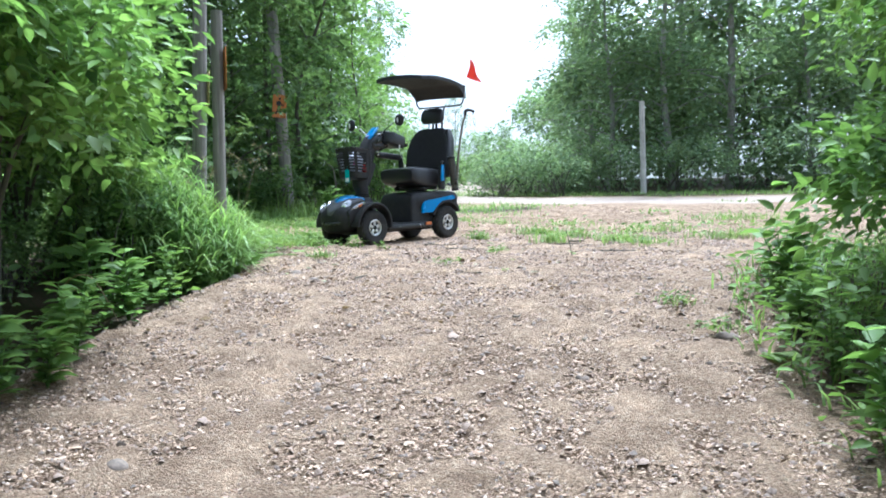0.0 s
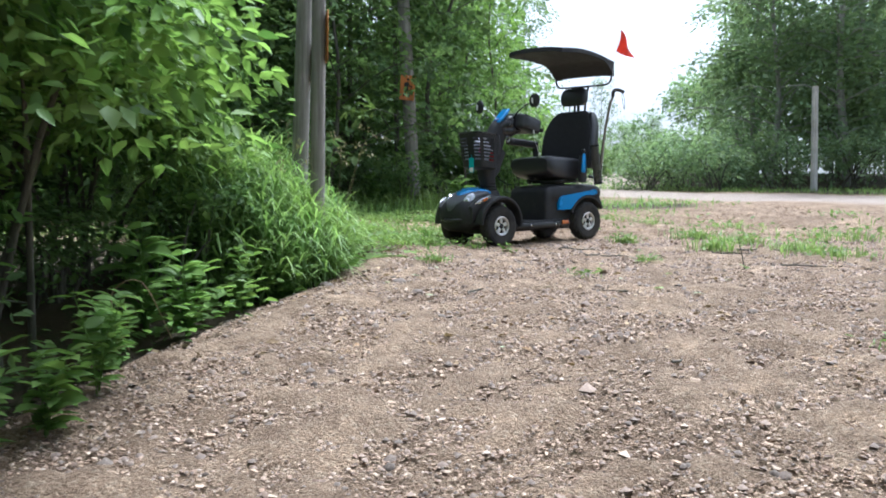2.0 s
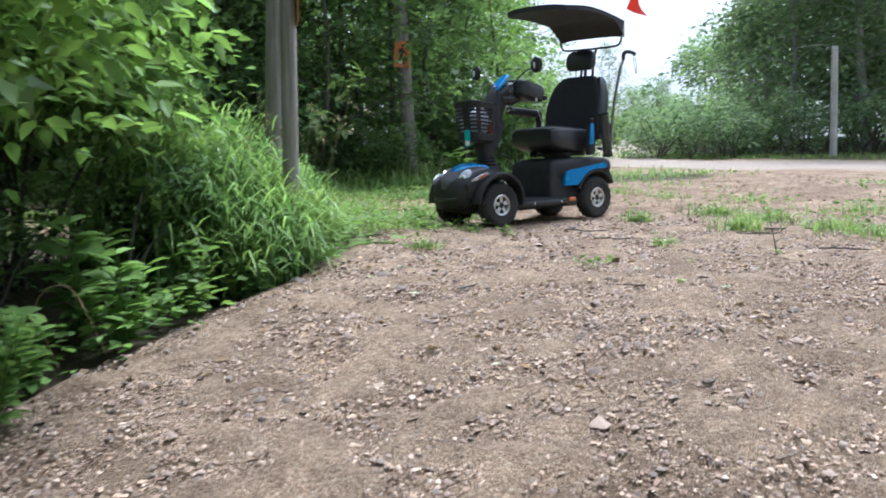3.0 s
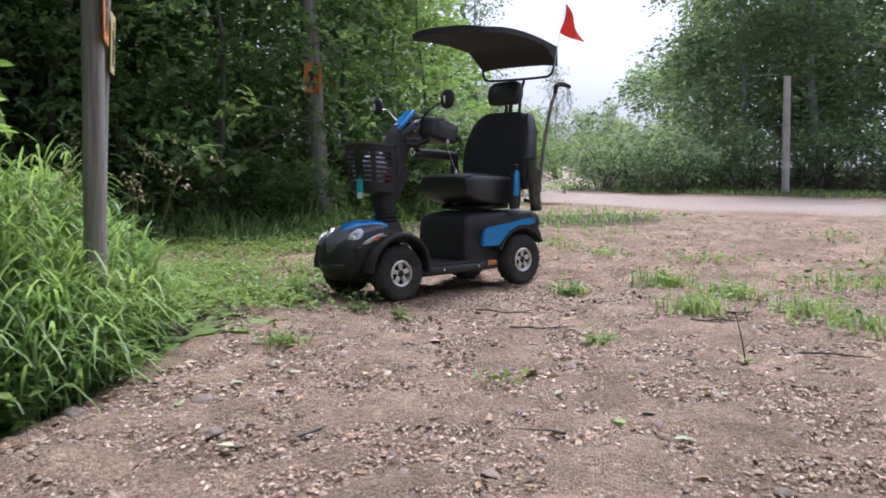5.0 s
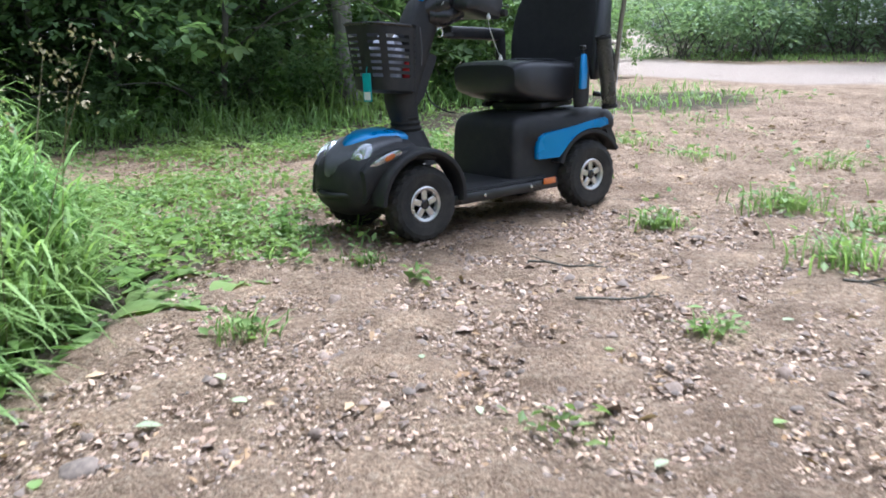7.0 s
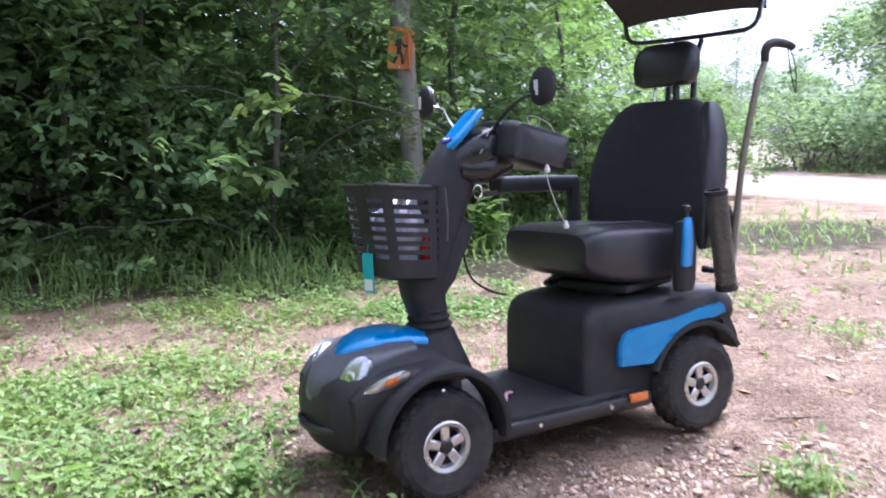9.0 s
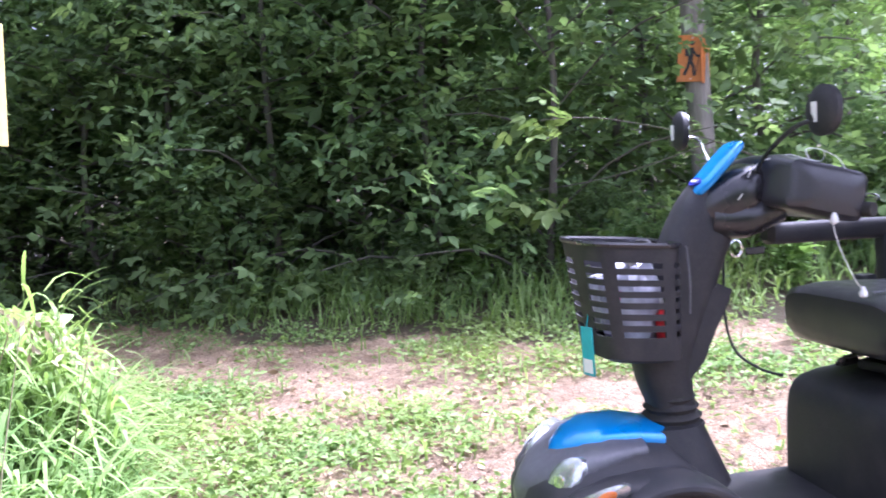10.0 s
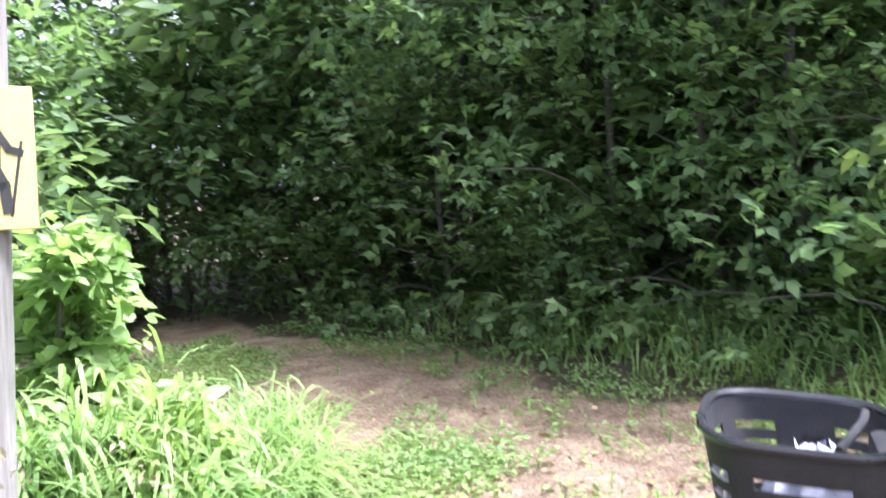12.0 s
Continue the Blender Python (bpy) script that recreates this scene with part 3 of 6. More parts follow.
# edge of the wood across the clearing: young trees leafy almost to the ground, in two ragged rows
edge_kinds = [make_tree(40 + k, 5.0 + k * 0.6, 0.030, 0.05, 1.25, 190, 17, 0.15, LITE, LEAF_WOOD, BARK, 0.05, "tree", "slender young maple leafy almost to the ground", clump_size=0.72) for k in range(4)]
deep_kinds = [make_tree(45 + k, 5.6 + k * 0.6, 0.032, 0.05, 1.4, 190, 17, 0.16, OVAL, LEAF_WOOD, BARK, 0.05, "tree", "slender young tree inside the edge of the wood", clump_size=0.75) for k in range(2)]
# Sunlight on these trees comes from the lighter hedge-leaf colour.
sun_tint_kinds = [make_tree(55 + k, 4.6 + k * 0.8, 0.028, 0.05, 1.1, 85, 17, 0.12, LITE, LEAF_HEDGE, BARK, 0.05, "tree", "young tree beside the track, sunlight put into its lighter leaf colour", clump_size=0.7) for k in range(2)]
row, inner = [], []
for k, ex in enumerate(np.arange(-9.6, -2.1, 0.62)):
    deep = 1.35 if not -3.0 < ex < -1.2 else 2.6      # set back round the marker post
    row.append((ex + rng.normal(0, 0.12), float(wood_edge(ex)) + deep + rng.uniform(-0.25, 0.35), rng.uniform(0.85, 1.1)))
    if k % 2:
        inner.append((ex + rng.normal(0, 0.3), float(wood_edge(ex)) + 2.8 + rng.uniform(-0.4, 0.5), rng.uniform(1.0, 1.2)))
inner += [(-10.6, 8.7, 1.0), (-10.9, 7.4, 1.05), (-10.0, 6.2, 1.0), (-12.2, 9.6, 1.1), (-12.6, 6.8, 1.1)]
plant(edge_kinds, row, rng)
plant(deep_kinds, inner, rng)
plant(sun_tint_kinds, [(-1.7, 14.4, 0.8), (-2.0, 15.4, 0.9), (-1.75, 16.4, 0.8), (-2.3, 17.4, 1.0), (-1.9, 19.0, 0.8), (-2.4, 16.4, 1.05)], rng)
# taller trees behind
tall_kinds = [make_tree(60 + k, 10.5 + 1.3 * k, 0.075, 0.16, 2.3, 240, 18, 0.20, OVAL, LEAF_WOOD, BARK, 0.03, "tree", "tall woodland tree with grey bark and dense green crown", clump_size=1.05) for k in range(3)]
# This row is added so that its high crowns darken the wood's edge.
canopy_row = [(ex + rng.normal(0, 0.3), float(wood_edge(ex)) + 2.6 + rng.uniform(-0.3, 0.5), rng.uniform(0.72, 0.9)) for ex in np.arange(-10.0, -2.6, 1.7)]
# The trees at (3.7, 3.4) and (3.5, 0.9) are added to shade the track.
plant(tall_kinds, canopy_row + [(-7.5, 14.5, 1), (-4.2, 16.5, 1), (-3.9, 21.0, 0.95), (-11.5, 8.5, 1), (-8.5, 5.5, 0.95), (-6.4, 3.2, 0.9), (-4.9, 5.6, 0.75),
                   # those at negative y are unseen, added for shade and reflections
                   (-3.6, 1.0, 0.7), (3.7, 3.4, 0.72), (3.5, 0.9, 0.78), (-4.5, -4.0, 0.9), (7.0, -5.0, 0.9), (-9.0, -1.0, 1), (13.0, 1.5, 1), (14.0, 7.2, 0.85), (1.0, -14.0, 1), (-4.0, -12.0, 1), (6.0, -11.0, 1)], rng)
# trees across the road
far_kinds = [make_tree(80 + k, 8.5 + 1.5 * k, 0.09, 0.10, 2.2, 270, 18, 0.20, OVAL, LEAF_FAR_HAZED, BARK_PALE, 0.03, "tree", "roadside tree with haze-paled green leaves across the gravel road", clump_size=1.0) for k in range(3)]
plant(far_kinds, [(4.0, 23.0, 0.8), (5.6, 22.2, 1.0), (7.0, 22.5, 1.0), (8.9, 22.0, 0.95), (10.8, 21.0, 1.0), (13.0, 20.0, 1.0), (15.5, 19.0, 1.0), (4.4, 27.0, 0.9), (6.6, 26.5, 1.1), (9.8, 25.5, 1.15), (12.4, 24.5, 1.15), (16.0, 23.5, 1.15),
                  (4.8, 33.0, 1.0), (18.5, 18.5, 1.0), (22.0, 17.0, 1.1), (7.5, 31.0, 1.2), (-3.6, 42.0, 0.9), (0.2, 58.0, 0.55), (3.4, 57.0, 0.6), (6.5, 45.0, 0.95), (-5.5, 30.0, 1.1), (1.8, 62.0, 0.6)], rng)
# undergrowth along the woods
under_kinds = [make_shrub(120 + k, 1.5 + 0.3 * k, 1.7, 110, 16, 0.125, LITE, LEAF_WOOD, "shrub", "leafy undergrowth shrub at the edge of the wood", group="woodland undergrowth") for k in range(3)]
low_row = [(ex + rng.normal(0, 0.15), float(wood_edge(ex)) + 1.25 + rng.uniform(-0.2, 0.6), rng.uniform(0.55, 0.95)) for ex in np.arange(-9.8, -1.0, 0.85)]
plant(under_kinds, low_row + [(-1.1, 13.9, 0.8), (-0.75, 14.8, 0.8), (-0.55, 16.6, 0.85), (-0.5, 18.4, 0.8), (-2.9, 14.0, 1.1), (-1.9, 15.0, 1.2), (-0.6, 21.0, 0.9), (-0.4, 25.0, 0.9),
                              (-8.4, 13.0, 0.9), (-6.6, 14.2, 0.9), (-11.2, 7.6, 1.2), (-10.8, 6.4, 1.1), (-7.4, 13.2, 1.0), (-12.2, 8.6, 1.3), (-5.0, 13.6, 1.0)], rng)
far_under = [make_shrub(130 + k, 1.7 + 0.3 * k, 2.1, 120, 18, 0.14, OVAL, LEAF_FAR_HAZED, "shrub", "roadside shrub below the far trees", group="roadside shrubs", clump_size=0.6) for k in range(3)]
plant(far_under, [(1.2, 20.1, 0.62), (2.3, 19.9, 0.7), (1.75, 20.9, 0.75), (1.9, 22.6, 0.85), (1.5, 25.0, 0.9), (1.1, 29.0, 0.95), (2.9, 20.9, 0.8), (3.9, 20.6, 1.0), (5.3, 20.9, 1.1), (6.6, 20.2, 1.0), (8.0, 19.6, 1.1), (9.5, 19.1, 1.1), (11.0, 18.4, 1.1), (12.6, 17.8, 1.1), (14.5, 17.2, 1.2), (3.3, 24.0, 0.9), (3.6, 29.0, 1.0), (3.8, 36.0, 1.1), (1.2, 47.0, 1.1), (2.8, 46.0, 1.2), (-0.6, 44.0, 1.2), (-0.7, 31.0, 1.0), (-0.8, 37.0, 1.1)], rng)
# thick hedge of bushes beside the track
hedge_kinds = [make_shrub(150 + k, 2.9 + 0.35 * k, 1.9, 320, 22, 0.098, BLADE, LEAF_HEDGE, "bush", "dense broad-leaved bush overhanging the dark verge", "bush", "hedge of bushes", clump_size=0.55, shell=0.65, skirt=1.15) for k in range(3)]
plant(hedge_kinds, [(-2.9, 2.6, 0.86), (-2.66, 3.8, 0.88), (-2.5, 4.9, 0.92), (-2.7, 5.85, 0.86), (-3.2, 1.2, 1.0), (-3.1, -0.6, 1.0)], rng)
back_kinds = [make_shrub(160 + k, 3.4 + 0.3 * k, 2.3, 300, 18, 0.13, OVAL, LEAF_WOOD, "bush", "tall dense bush filling in behind the hedge", "bush", "hedge of bushes", clump_size=0.6, shell=0.5) for k in range(2)]
plant(back_kinds, [(-3.6, 2.2, 1.0), (-3.4, 3.6, 1.0), (-3.2, 4.9, 1.0), (-3.3, 6.0, 0.95), (-4.4, 0.4, 1.0), (-5.4, 4.2, 1.1), (-5.2, 5.9, 1.0), (-3.6, -2.4, 1.0)], rng)
# Shade below the overhang is deepened here by the darker woodland leaf colour.
low_kinds = [make_shrub(180 + k, 1.35 + 0.15 * k, 1.15, 120, 18, 0.07, BLADE, LEAF_WOOD, "bush", "low bush under the overhanging hedge, shade put into its darker leaf colour", "bush", "hedge of bushes", clump_size=0.36, shell=0.5) for k in range(2)]
plant(low_kinds, [(-2.6, 3.3, 0.85), (-2.5, 4.2, 0.8), (-2.75, 2.5, 0.9), (-2.75, 4.9, 0.75), (-2.6, 5.6, 0.75), (-2.2, 6.15, 0.8), (-3.3, 2.7, 0.9), (-3.2, 3.8, 0.9), (-3.0, 4.4, 0.8), (-3.2, 2.1, 0.8)], rng)
right_kinds = [make_shrub(170 + k, 3.0 + 0.3 * k, 1.35, 210, 17, 0.095, BLADE, LEAF_HEDGE, "bush", "leafy green bush leaning over the track edge", "bush", "bushes on the sunny verge", clump_size=0.45, shell=0.6) for k in range(2)]
# The bushes at (2.8, 1.9) and (2.9, 0.2) stand unseen, kept for their shade.
plant(right_kinds, [(2.75, 3.3, 1.0), (2.9, 4.5, 1.0), (3.35, 5.7, 0.9), (4.4, 6.2, 0.7), (4.0, 4.2, 1.1), (2.8, 1.9, 1.0), (3.6, 2.6, 1.1), (2.9, 0.2, 1.2), (3.05, 5.1, 0.95), (3.35, 6.0, 0.85), (3.6, 5.2, 1.15)], rng)
make_tree(176, 2.9, 0.02, 0.5, 0.95, 60, 12, 0.12, TRIO, LEAF_HEDGE, BARK, 0.10, "sapling", "slim sapling leaning its leaves over the track", "sapling", "", m=at(2.45, 3.25, 2.6), clump_size=0.5)

# thick young growth deeper in the wood and behind the bushes, which closes the view
thicket_kinds = [make_shrub(190 + k, 5.5 + 0.6 * k, 3.6, 230, 15, 0.25, OVAL, LEAF_WOOD, "thicket", "dense dark thicket of young growth inside the wood", "thicket", "woodland thickets", clump_size=1.0, stems=14, shell=0.3) for k in range(3)]
plant(thicket_kinds, [(-10.5, 10.5, 1.0), (-8.8, 11.4, 0.68), (-7.0, 13.2, 0.6), (-12.0, 13.8, 0.95), (-6.0, 19.5, 1.1), (-9.0, 17.5, 1.0), (-7.9, 14.9, 0.7), (-9.2, 13.4, 0.75), (-10.8, 7.3, 0.85), (-9.0, 6.3, 0.6), (-9.9, 8.7, 0.75), (-5.6, 14.2, 0.7), (-7.0, 15.2, 1.0), (-5.0, 16.0, 1.0), (-13.0, 8.0, 1.0), (-8.0, 4.2, 0.9), (-6.2, 6.4, 0.9), (-6.0, 1.8, 0.9),
                      (-5.0, 34.0, 1.2), (-14.0, 5.0, 1.2), (-14.5, 10.0, 1.3), (-12.5, 11.8, 1.2), (-12.0, 4.4, 1.1), (-9.6, 3.4, 1.1), (-8.5, 20.0, 1.4), (-11.5, 17.0, 1.4), (-6.5, 23.0, 1.4), (-4.2, 24.5, 1.2), (5.5, 4.6, 0.55), (5.6, 2.0, 0.6), (5.5, -1.5, 0.7), (-5.5, -1.8, 0.9)], rng)
far_thicket = [make_shrub(195 + k, 6.0, 4.2, 230, 18, 0.27, OVAL, LEAF_FAR_HAZED, "thicket", "dense thicket with haze-paled leaves behind the roadside trees", "thicket", "roadside thickets", clump_size=1.1, stems=12, shell=0.3) for k in range(2)]
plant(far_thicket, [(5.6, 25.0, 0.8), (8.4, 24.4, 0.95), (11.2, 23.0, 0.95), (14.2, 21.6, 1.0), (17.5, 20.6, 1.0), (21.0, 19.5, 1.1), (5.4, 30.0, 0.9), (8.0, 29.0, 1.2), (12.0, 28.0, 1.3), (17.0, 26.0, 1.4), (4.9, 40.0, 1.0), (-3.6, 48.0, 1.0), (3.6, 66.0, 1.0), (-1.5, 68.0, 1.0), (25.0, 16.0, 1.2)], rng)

# ---- posts ----
def make_post(name, foot, top, r, label, category="post", wood=POST_WOOD):
    root = thing(name, Matrix.Translation(foot), label, category)
    d = np.array(top) - np.array(foot)
    rng = np.random.RandomState(int(abs(foot[0]) * 100))
    rings = []
    for s in np.linspace(-0.03, 1, 26):
        c = d * s
        wob = 1 + rng.normal(0, 0.012)
        rings.append(super_ring(c, (1, 0, 0), (0, 1, 0), r * wob * (1.04 - 0.1 * s), r * wob * (1.04 - 0.1 * s), 2.0, 18))
    part("shaft", loft(rings), wood, root)
    return root


zp = float(rise(-1.94, 7.62))
sign_post = make_post("sign_post", (-2.0, 7.55, zp), (-1.96, 7.70, zp + 3.1), 0.058, "weathered grey round wooden post with a yellow trail sign")
front_post = make_post("trail_post", (-1.665, 7.0, float(rise(-1.665, 7.0))), (-1.657, 7.0, 3.37), 0.047, "weathered grey square-cut wooden post in tall grass")
white_post = make_post("pale_post", (4.24, 19.6, float(rise(4.24, 19.6))), (4.22, 19.6, 4.31), 0.064, "pale weathered wooden post across the road", wood=PALE_WOOD)
marker_post = make_post("marker_post", (-2.23, 12.70, float(rise(-2.23, 12.70))), (-2.435, 12.75, 4.8), 0.085, "leaning grey wooden post with orange trail sign")


def make_sign(name, m, board_mat, label, w=0.19, h=0.32):
    """A thin painted board with a plain walking figure, bolted to its post; faces -y before it is placed."""
    root = thing(name, m, label, "sign")
    part("board", box((w, 0.006, h), (0, 0, 0), 0.0025, 1), board_mat, root)
    fig = bmesh.new()
    k = h / 0.32
    def blob(pts, r):
        for (x0, z0), (x1, z1) in zip(pts, pts[1:]):
            d = Vector((x1 - x0, 0, z1 - z0))
            a = math.atan2(d.z, d.x)
            box((d.length + r, 0.002, r * 2), Vector(((x0 + x1) / 2, -0.0042, (z0 + z1) / 2)) * k, 0.0006, 1, fig, Matrix.Rotation(-a, 3, "Y"))
    blob([(-0.005, 0.065), (-0.008, -0.005)], 0.018)
    blob([(-0.008, -0.01), (0.016, -0.06), (0.022, -0.115)], 0.011)
    blob([(-0.012, -0.01), (-0.024, -0.065), (-0.045, -0.11)], 0.011)
    blob([(0.005, 0.06), (0.03, 0.02), (0.055, 0.012)], 0.008)
    blob([(0.056, 0.03), (0.03, -0.12)], 0.003)
    blob([(-0.034, 0.06), (-0.034, 0.02)], 0.012)
    part("walking_symbol", fig, INK, root)
    head_ = lathe([(0.001, -0.0012), (0.0165 * k, -0.0012), (0.0165 * k, 0.0012), (0.001, 0.0012)], (0.0, -0.0044, 0.105 * k), 20)
    part("round_symbol", head_, INK, root)
    for z in (0.14, -0.14):
        part("screw", lathe([(0.001, -0.003), (0.005, -0.002), (0.0055, 0.001)], (0.0, -0.004, z * k), 10), ALLOY, root)
    return root


near_sign = make_sign("trail_sign", Matrix.Translation((-1.92, 7.655, 2.882)) @ Matrix.Rotation(radians(112), 4, "Z") @ Matrix.Rotation(radians(2), 4, "X"), YELLOW, "faded yellow hiking trail sign on the weathered post", 0.16, 0.29)
edge_sign = make_sign("trail_sign", Matrix.Translation((-1.612, 7.022, 2.93)) @ Matrix.Rotation(radians(113), 4, "Z"), ORANGE, "orange trail sign seen edge-on on the weathered post")
far_sign = make_sign("trail_sign", Matrix.Translation((-2.327, 12.63, 3.407)) @ Matrix.Rotation(radians(14), 4, "Z") @ Matrix.Rotation(radians(4), 4, "Y"), ORANGE, "orange hiking trail sign on the leaning post")
back_sign = make_sign("trail_sign", Matrix.Translation((-2.262, 12.71, 3.392)) @ Matrix.Rotation(radians(96), 4, "Z"), ORANGE, "orange trail sign seen edge-on on the leaning post")

# ---- mobility scooter: x forward, y to its left, z up, standing at its own origin ----
_h, _l, _u = (Vector(v) for v in ((-0.67265, -0.73871, -0.04304), (0.7394, -0.67327, 0.0), (-0.02898, -0.03182, 0.99907)))
_c = Vector((-0.5007, 9.0826, 1.5387)) + _u * 0.012
SCOOTER = Matrix(((_h.x, _l.x, _u.x, _c.x), (_h.y, _l.y, _u.y, _c.y), (_h.z, _l.z, _u.z, _c.z), (0, 0, 0, 1)))
scooter = thing("mobility_scooter", SCOOTER, "large four-wheeled mobility scooter in black and blue with sun canopy", "mobility scooter")
EX, EY, EZ = np.eye(3)
HUB, TYRE_R = 0.165, 0.168


def scooter_wheel(x, y, out):
    """One wheel: deep-treaded tyre, five-spoked alloy rim, black hub cap; out is +1 or -1."""
    drum = lathe([(0.001, -0.035), (0.06, -0.035), (0.075, -0.03), (0.075, 0.022), (0.058, 0.022), (0.03, 0.012), (0.001, 0.012)], (0, 0, 0), 32)
    wheel = part("wheel", drum, BLACK_GLOSS, scooter)
    prof = [(0.074, -0.046), (0.10, -0.052), (0.132, -0.055), (0.152, -0.050), (0.163, -0.036), (0.168, -0.013), (0.168, 0.013), (0.163, 0.036), (0.152, 0.050), (0.132, 0.055), (0.10, 0.052), (0.074, 0.046)]
    k = 72
    rings = []
    for q, (r, yy) in enumerate(prof):
        a = np.linspace(0, 2 * np.pi, k, endpoint=False)
        block = ((np.arange(k) // 2 + (q % 2)) % 2) * (0.006 if r > 0.15 else 0.0)
        rr = r - block
        rings.append(np.stack((rr * np.cos(a), np.full(k, yy), rr * np.sin(a)), 1))
    part("tyre", loft(rings, caps=False), RUBBER, wheel, "black treaded pneumatic tyre", smooth=False)
    bm = lathe([(0.079, 0.030), (0.079, 0.046), (0.073, 0.050), (0.062, 0.047), (0.055, 0.030)], (0, 0, 0), 40)
    for s in range(5):
        a = radians(72 * s + 18)
        turn = Matrix.Rotation(-a, 3, "Y")
        box((0.050, 0.012, 0.029), turn @ Vector((0.043, 0.036, 0)), 0.004, 1, bm, turn)
    part("rim", bm, ALLOY, wheel, "silver five-spoke alloy rim")
    part("hub_cap", lathe([(0.001, 0.047), (0.017, 0.046), (0.023, 0.040), (0.024, 0.02)], (0, 0, 0), 24), BLACK_GLOSS, wheel)
    wheel.matrix_local = Matrix.Translation((x, y, HUB)) @ (Matrix() if out > 0 else Matrix.Rotation(math.pi, 4, "Z"))
    return wheel


for _x in (0.5, -0.5):
    scooter_wheel(_x, 0.255, 1)
    scooter_wheel(_x, -0.255, -1)

# frame and footboard
part("footboard", box((0.62, 0.50, 0.035), (0.06, 0, 0.175), 0.012), BLACK, scooter, "black ribbed footboard, dusty")
part("side_rail", box((0.66, 0.035, 0.05), (0.03, 0.262, 0.152), 0.012), BLACK_GLOSS, scooter)
part("side_rail", box((0.66, 0.035, 0.05), (0.03, -0.262, 0.152), 0.012), BLACK_GLOSS, scooter)
part("chassis", box((1.15, 0.22, 0.05), (0.0, 0, 0.125), 0.012), STEEL, scooter)
part("axle", tube([(0.5, -0.22, HUB), (0.5, 0.22, HUB)], 0.017, 12), STEEL, scooter)
part("axle", tube([(-0.5, -0.22, HUB), (-0.5, 0.22, HUB)], 0.022, 12), STEEL, scooter)
for _x in (0.16, -0.12):
    b = lathe([(0.001, 0.004), (0.007, 0.003), (0.008, -0.004)], (_x, 0.283, 0.155), 14)
    part("rail_bolt", b, CHROME, scooter)

# rounded nose, swelling between the front wheels
nose = []
for x, w, z0, z1, n in ((0.36, 0.16, 0.16, 0.36, 3.5), (0.44, 0.19, 0.16, 0.43, 3.2), (0.54, 0.205, 0.15, 0.455, 3.0), (0.63, 0.215, 0.13, 0.446, 3.0), (0.69, 0.222, 0.12, 0.414, 2.8), (0.74, 0.205, 0.125, 0.385, 2.6), (0.775, 0.16, 0.15, 0.35, 2.4), (0.792, 0.08, 0.20, 0.30, 2.2)):
    nose.append(super_ring((x, 0, (z0 + z1) / 2), EY, EZ, w, (z1 - z0) / 2, n, 32))
part("front_cowl", loft(nose), BLACK, scooter, "rounded matt black front cowl")
# front mudguards: a broad arch over each wheel that runs into the nose
for sgn in (1, -1):
    rings = []
    for a in np.linspace(radians(-4), radians(176), 22):
        f = a / math.pi
        r = 0.205 + 0.012 * math.sin(a)
        cx, cz = 0.5 - r * math.cos(a), HUB + 0.005 + r * math.sin(a) * 1.02
        w = 0.052 + 0.022 * math.sin(min(1, max(0, f)) * math.pi)
        nrm = np.array((-math.cos(a), 0, math.sin(a)))
        rings.append(super_ring((cx, sgn * (0.262 - 0.008 * f), cz), EY, nrm, w, 0.016, 3.5, 16))
    part("front_mudguard", loft(rings), BLACK, scooter, "broad black front mudguard")
    fill = []
    for x, z0, z1, w in ((0.42, 0.34, 0.385, 0.05), (0.52, 0.355, 0.405, 0.06), (0.62, 0.33, 0.40, 0.055), (0.70, 0.25, 0.375, 0.04), (0.745, 0.19, 0.33, 0.03)):
        fill.append(super_ring((x, sgn * (0.235 - 0.25 * max(0, x - 0.6)), (z0 + z1) / 2), EY, EZ, w, (z1 - z0) / 2, 3.0, 16))
    part("cowl_side", loft(fill), BLACK, scooter)
# blue bonnet panel and grey surround
hood = []
for x, w, z, h in ((0.40, 0.088, 0.415, 0.025), (0.44, 0.100, 0.428, 0.028), (0.52, 0.112, 0.444, 0.030), (0.60, 0.108, 0.440, 0.032), (0.65, 0.088, 0.425, 0.030), (0.69, 0.052, 0.404, 0.022), (0.708, 0.018, 0.392, 0.010)):
    ring = super_ring((x, 0, z), EY, EZ, w, h, 3.2, 28)
    ring[:, 2] += 0.010 * (1 - np.abs(ring[:, 1]) / w) * (ring[:, 2] > z)
    hood.append(ring)
part("bonnet", loft(hood), BLUE, scooter, "glossy metallic blue bonnet panel")
grille = []
for x, w, z0, z1 in ((0.50, 0.150, 0.40, 0.452), (0.58, 0.170, 0.385, 0.458), (0.64, 0.176, 0.365, 0.447), (0.69, 0.160, 0.34, 0.425), (0.735, 0.118, 0.318, 0.398), (0.772, 0.066, 0.305, 0.367), (0.797, 0.026, 0.295, 0.335)):
    grille.append(super_ring((x, 0, (z0 + z1) / 2), EY, EZ, w, (z1 - z0) / 2, 2.8, 28))
part("lamp_surround", loft(grille), GREY_PLASTIC, scooter, "dark grey lamp surround")
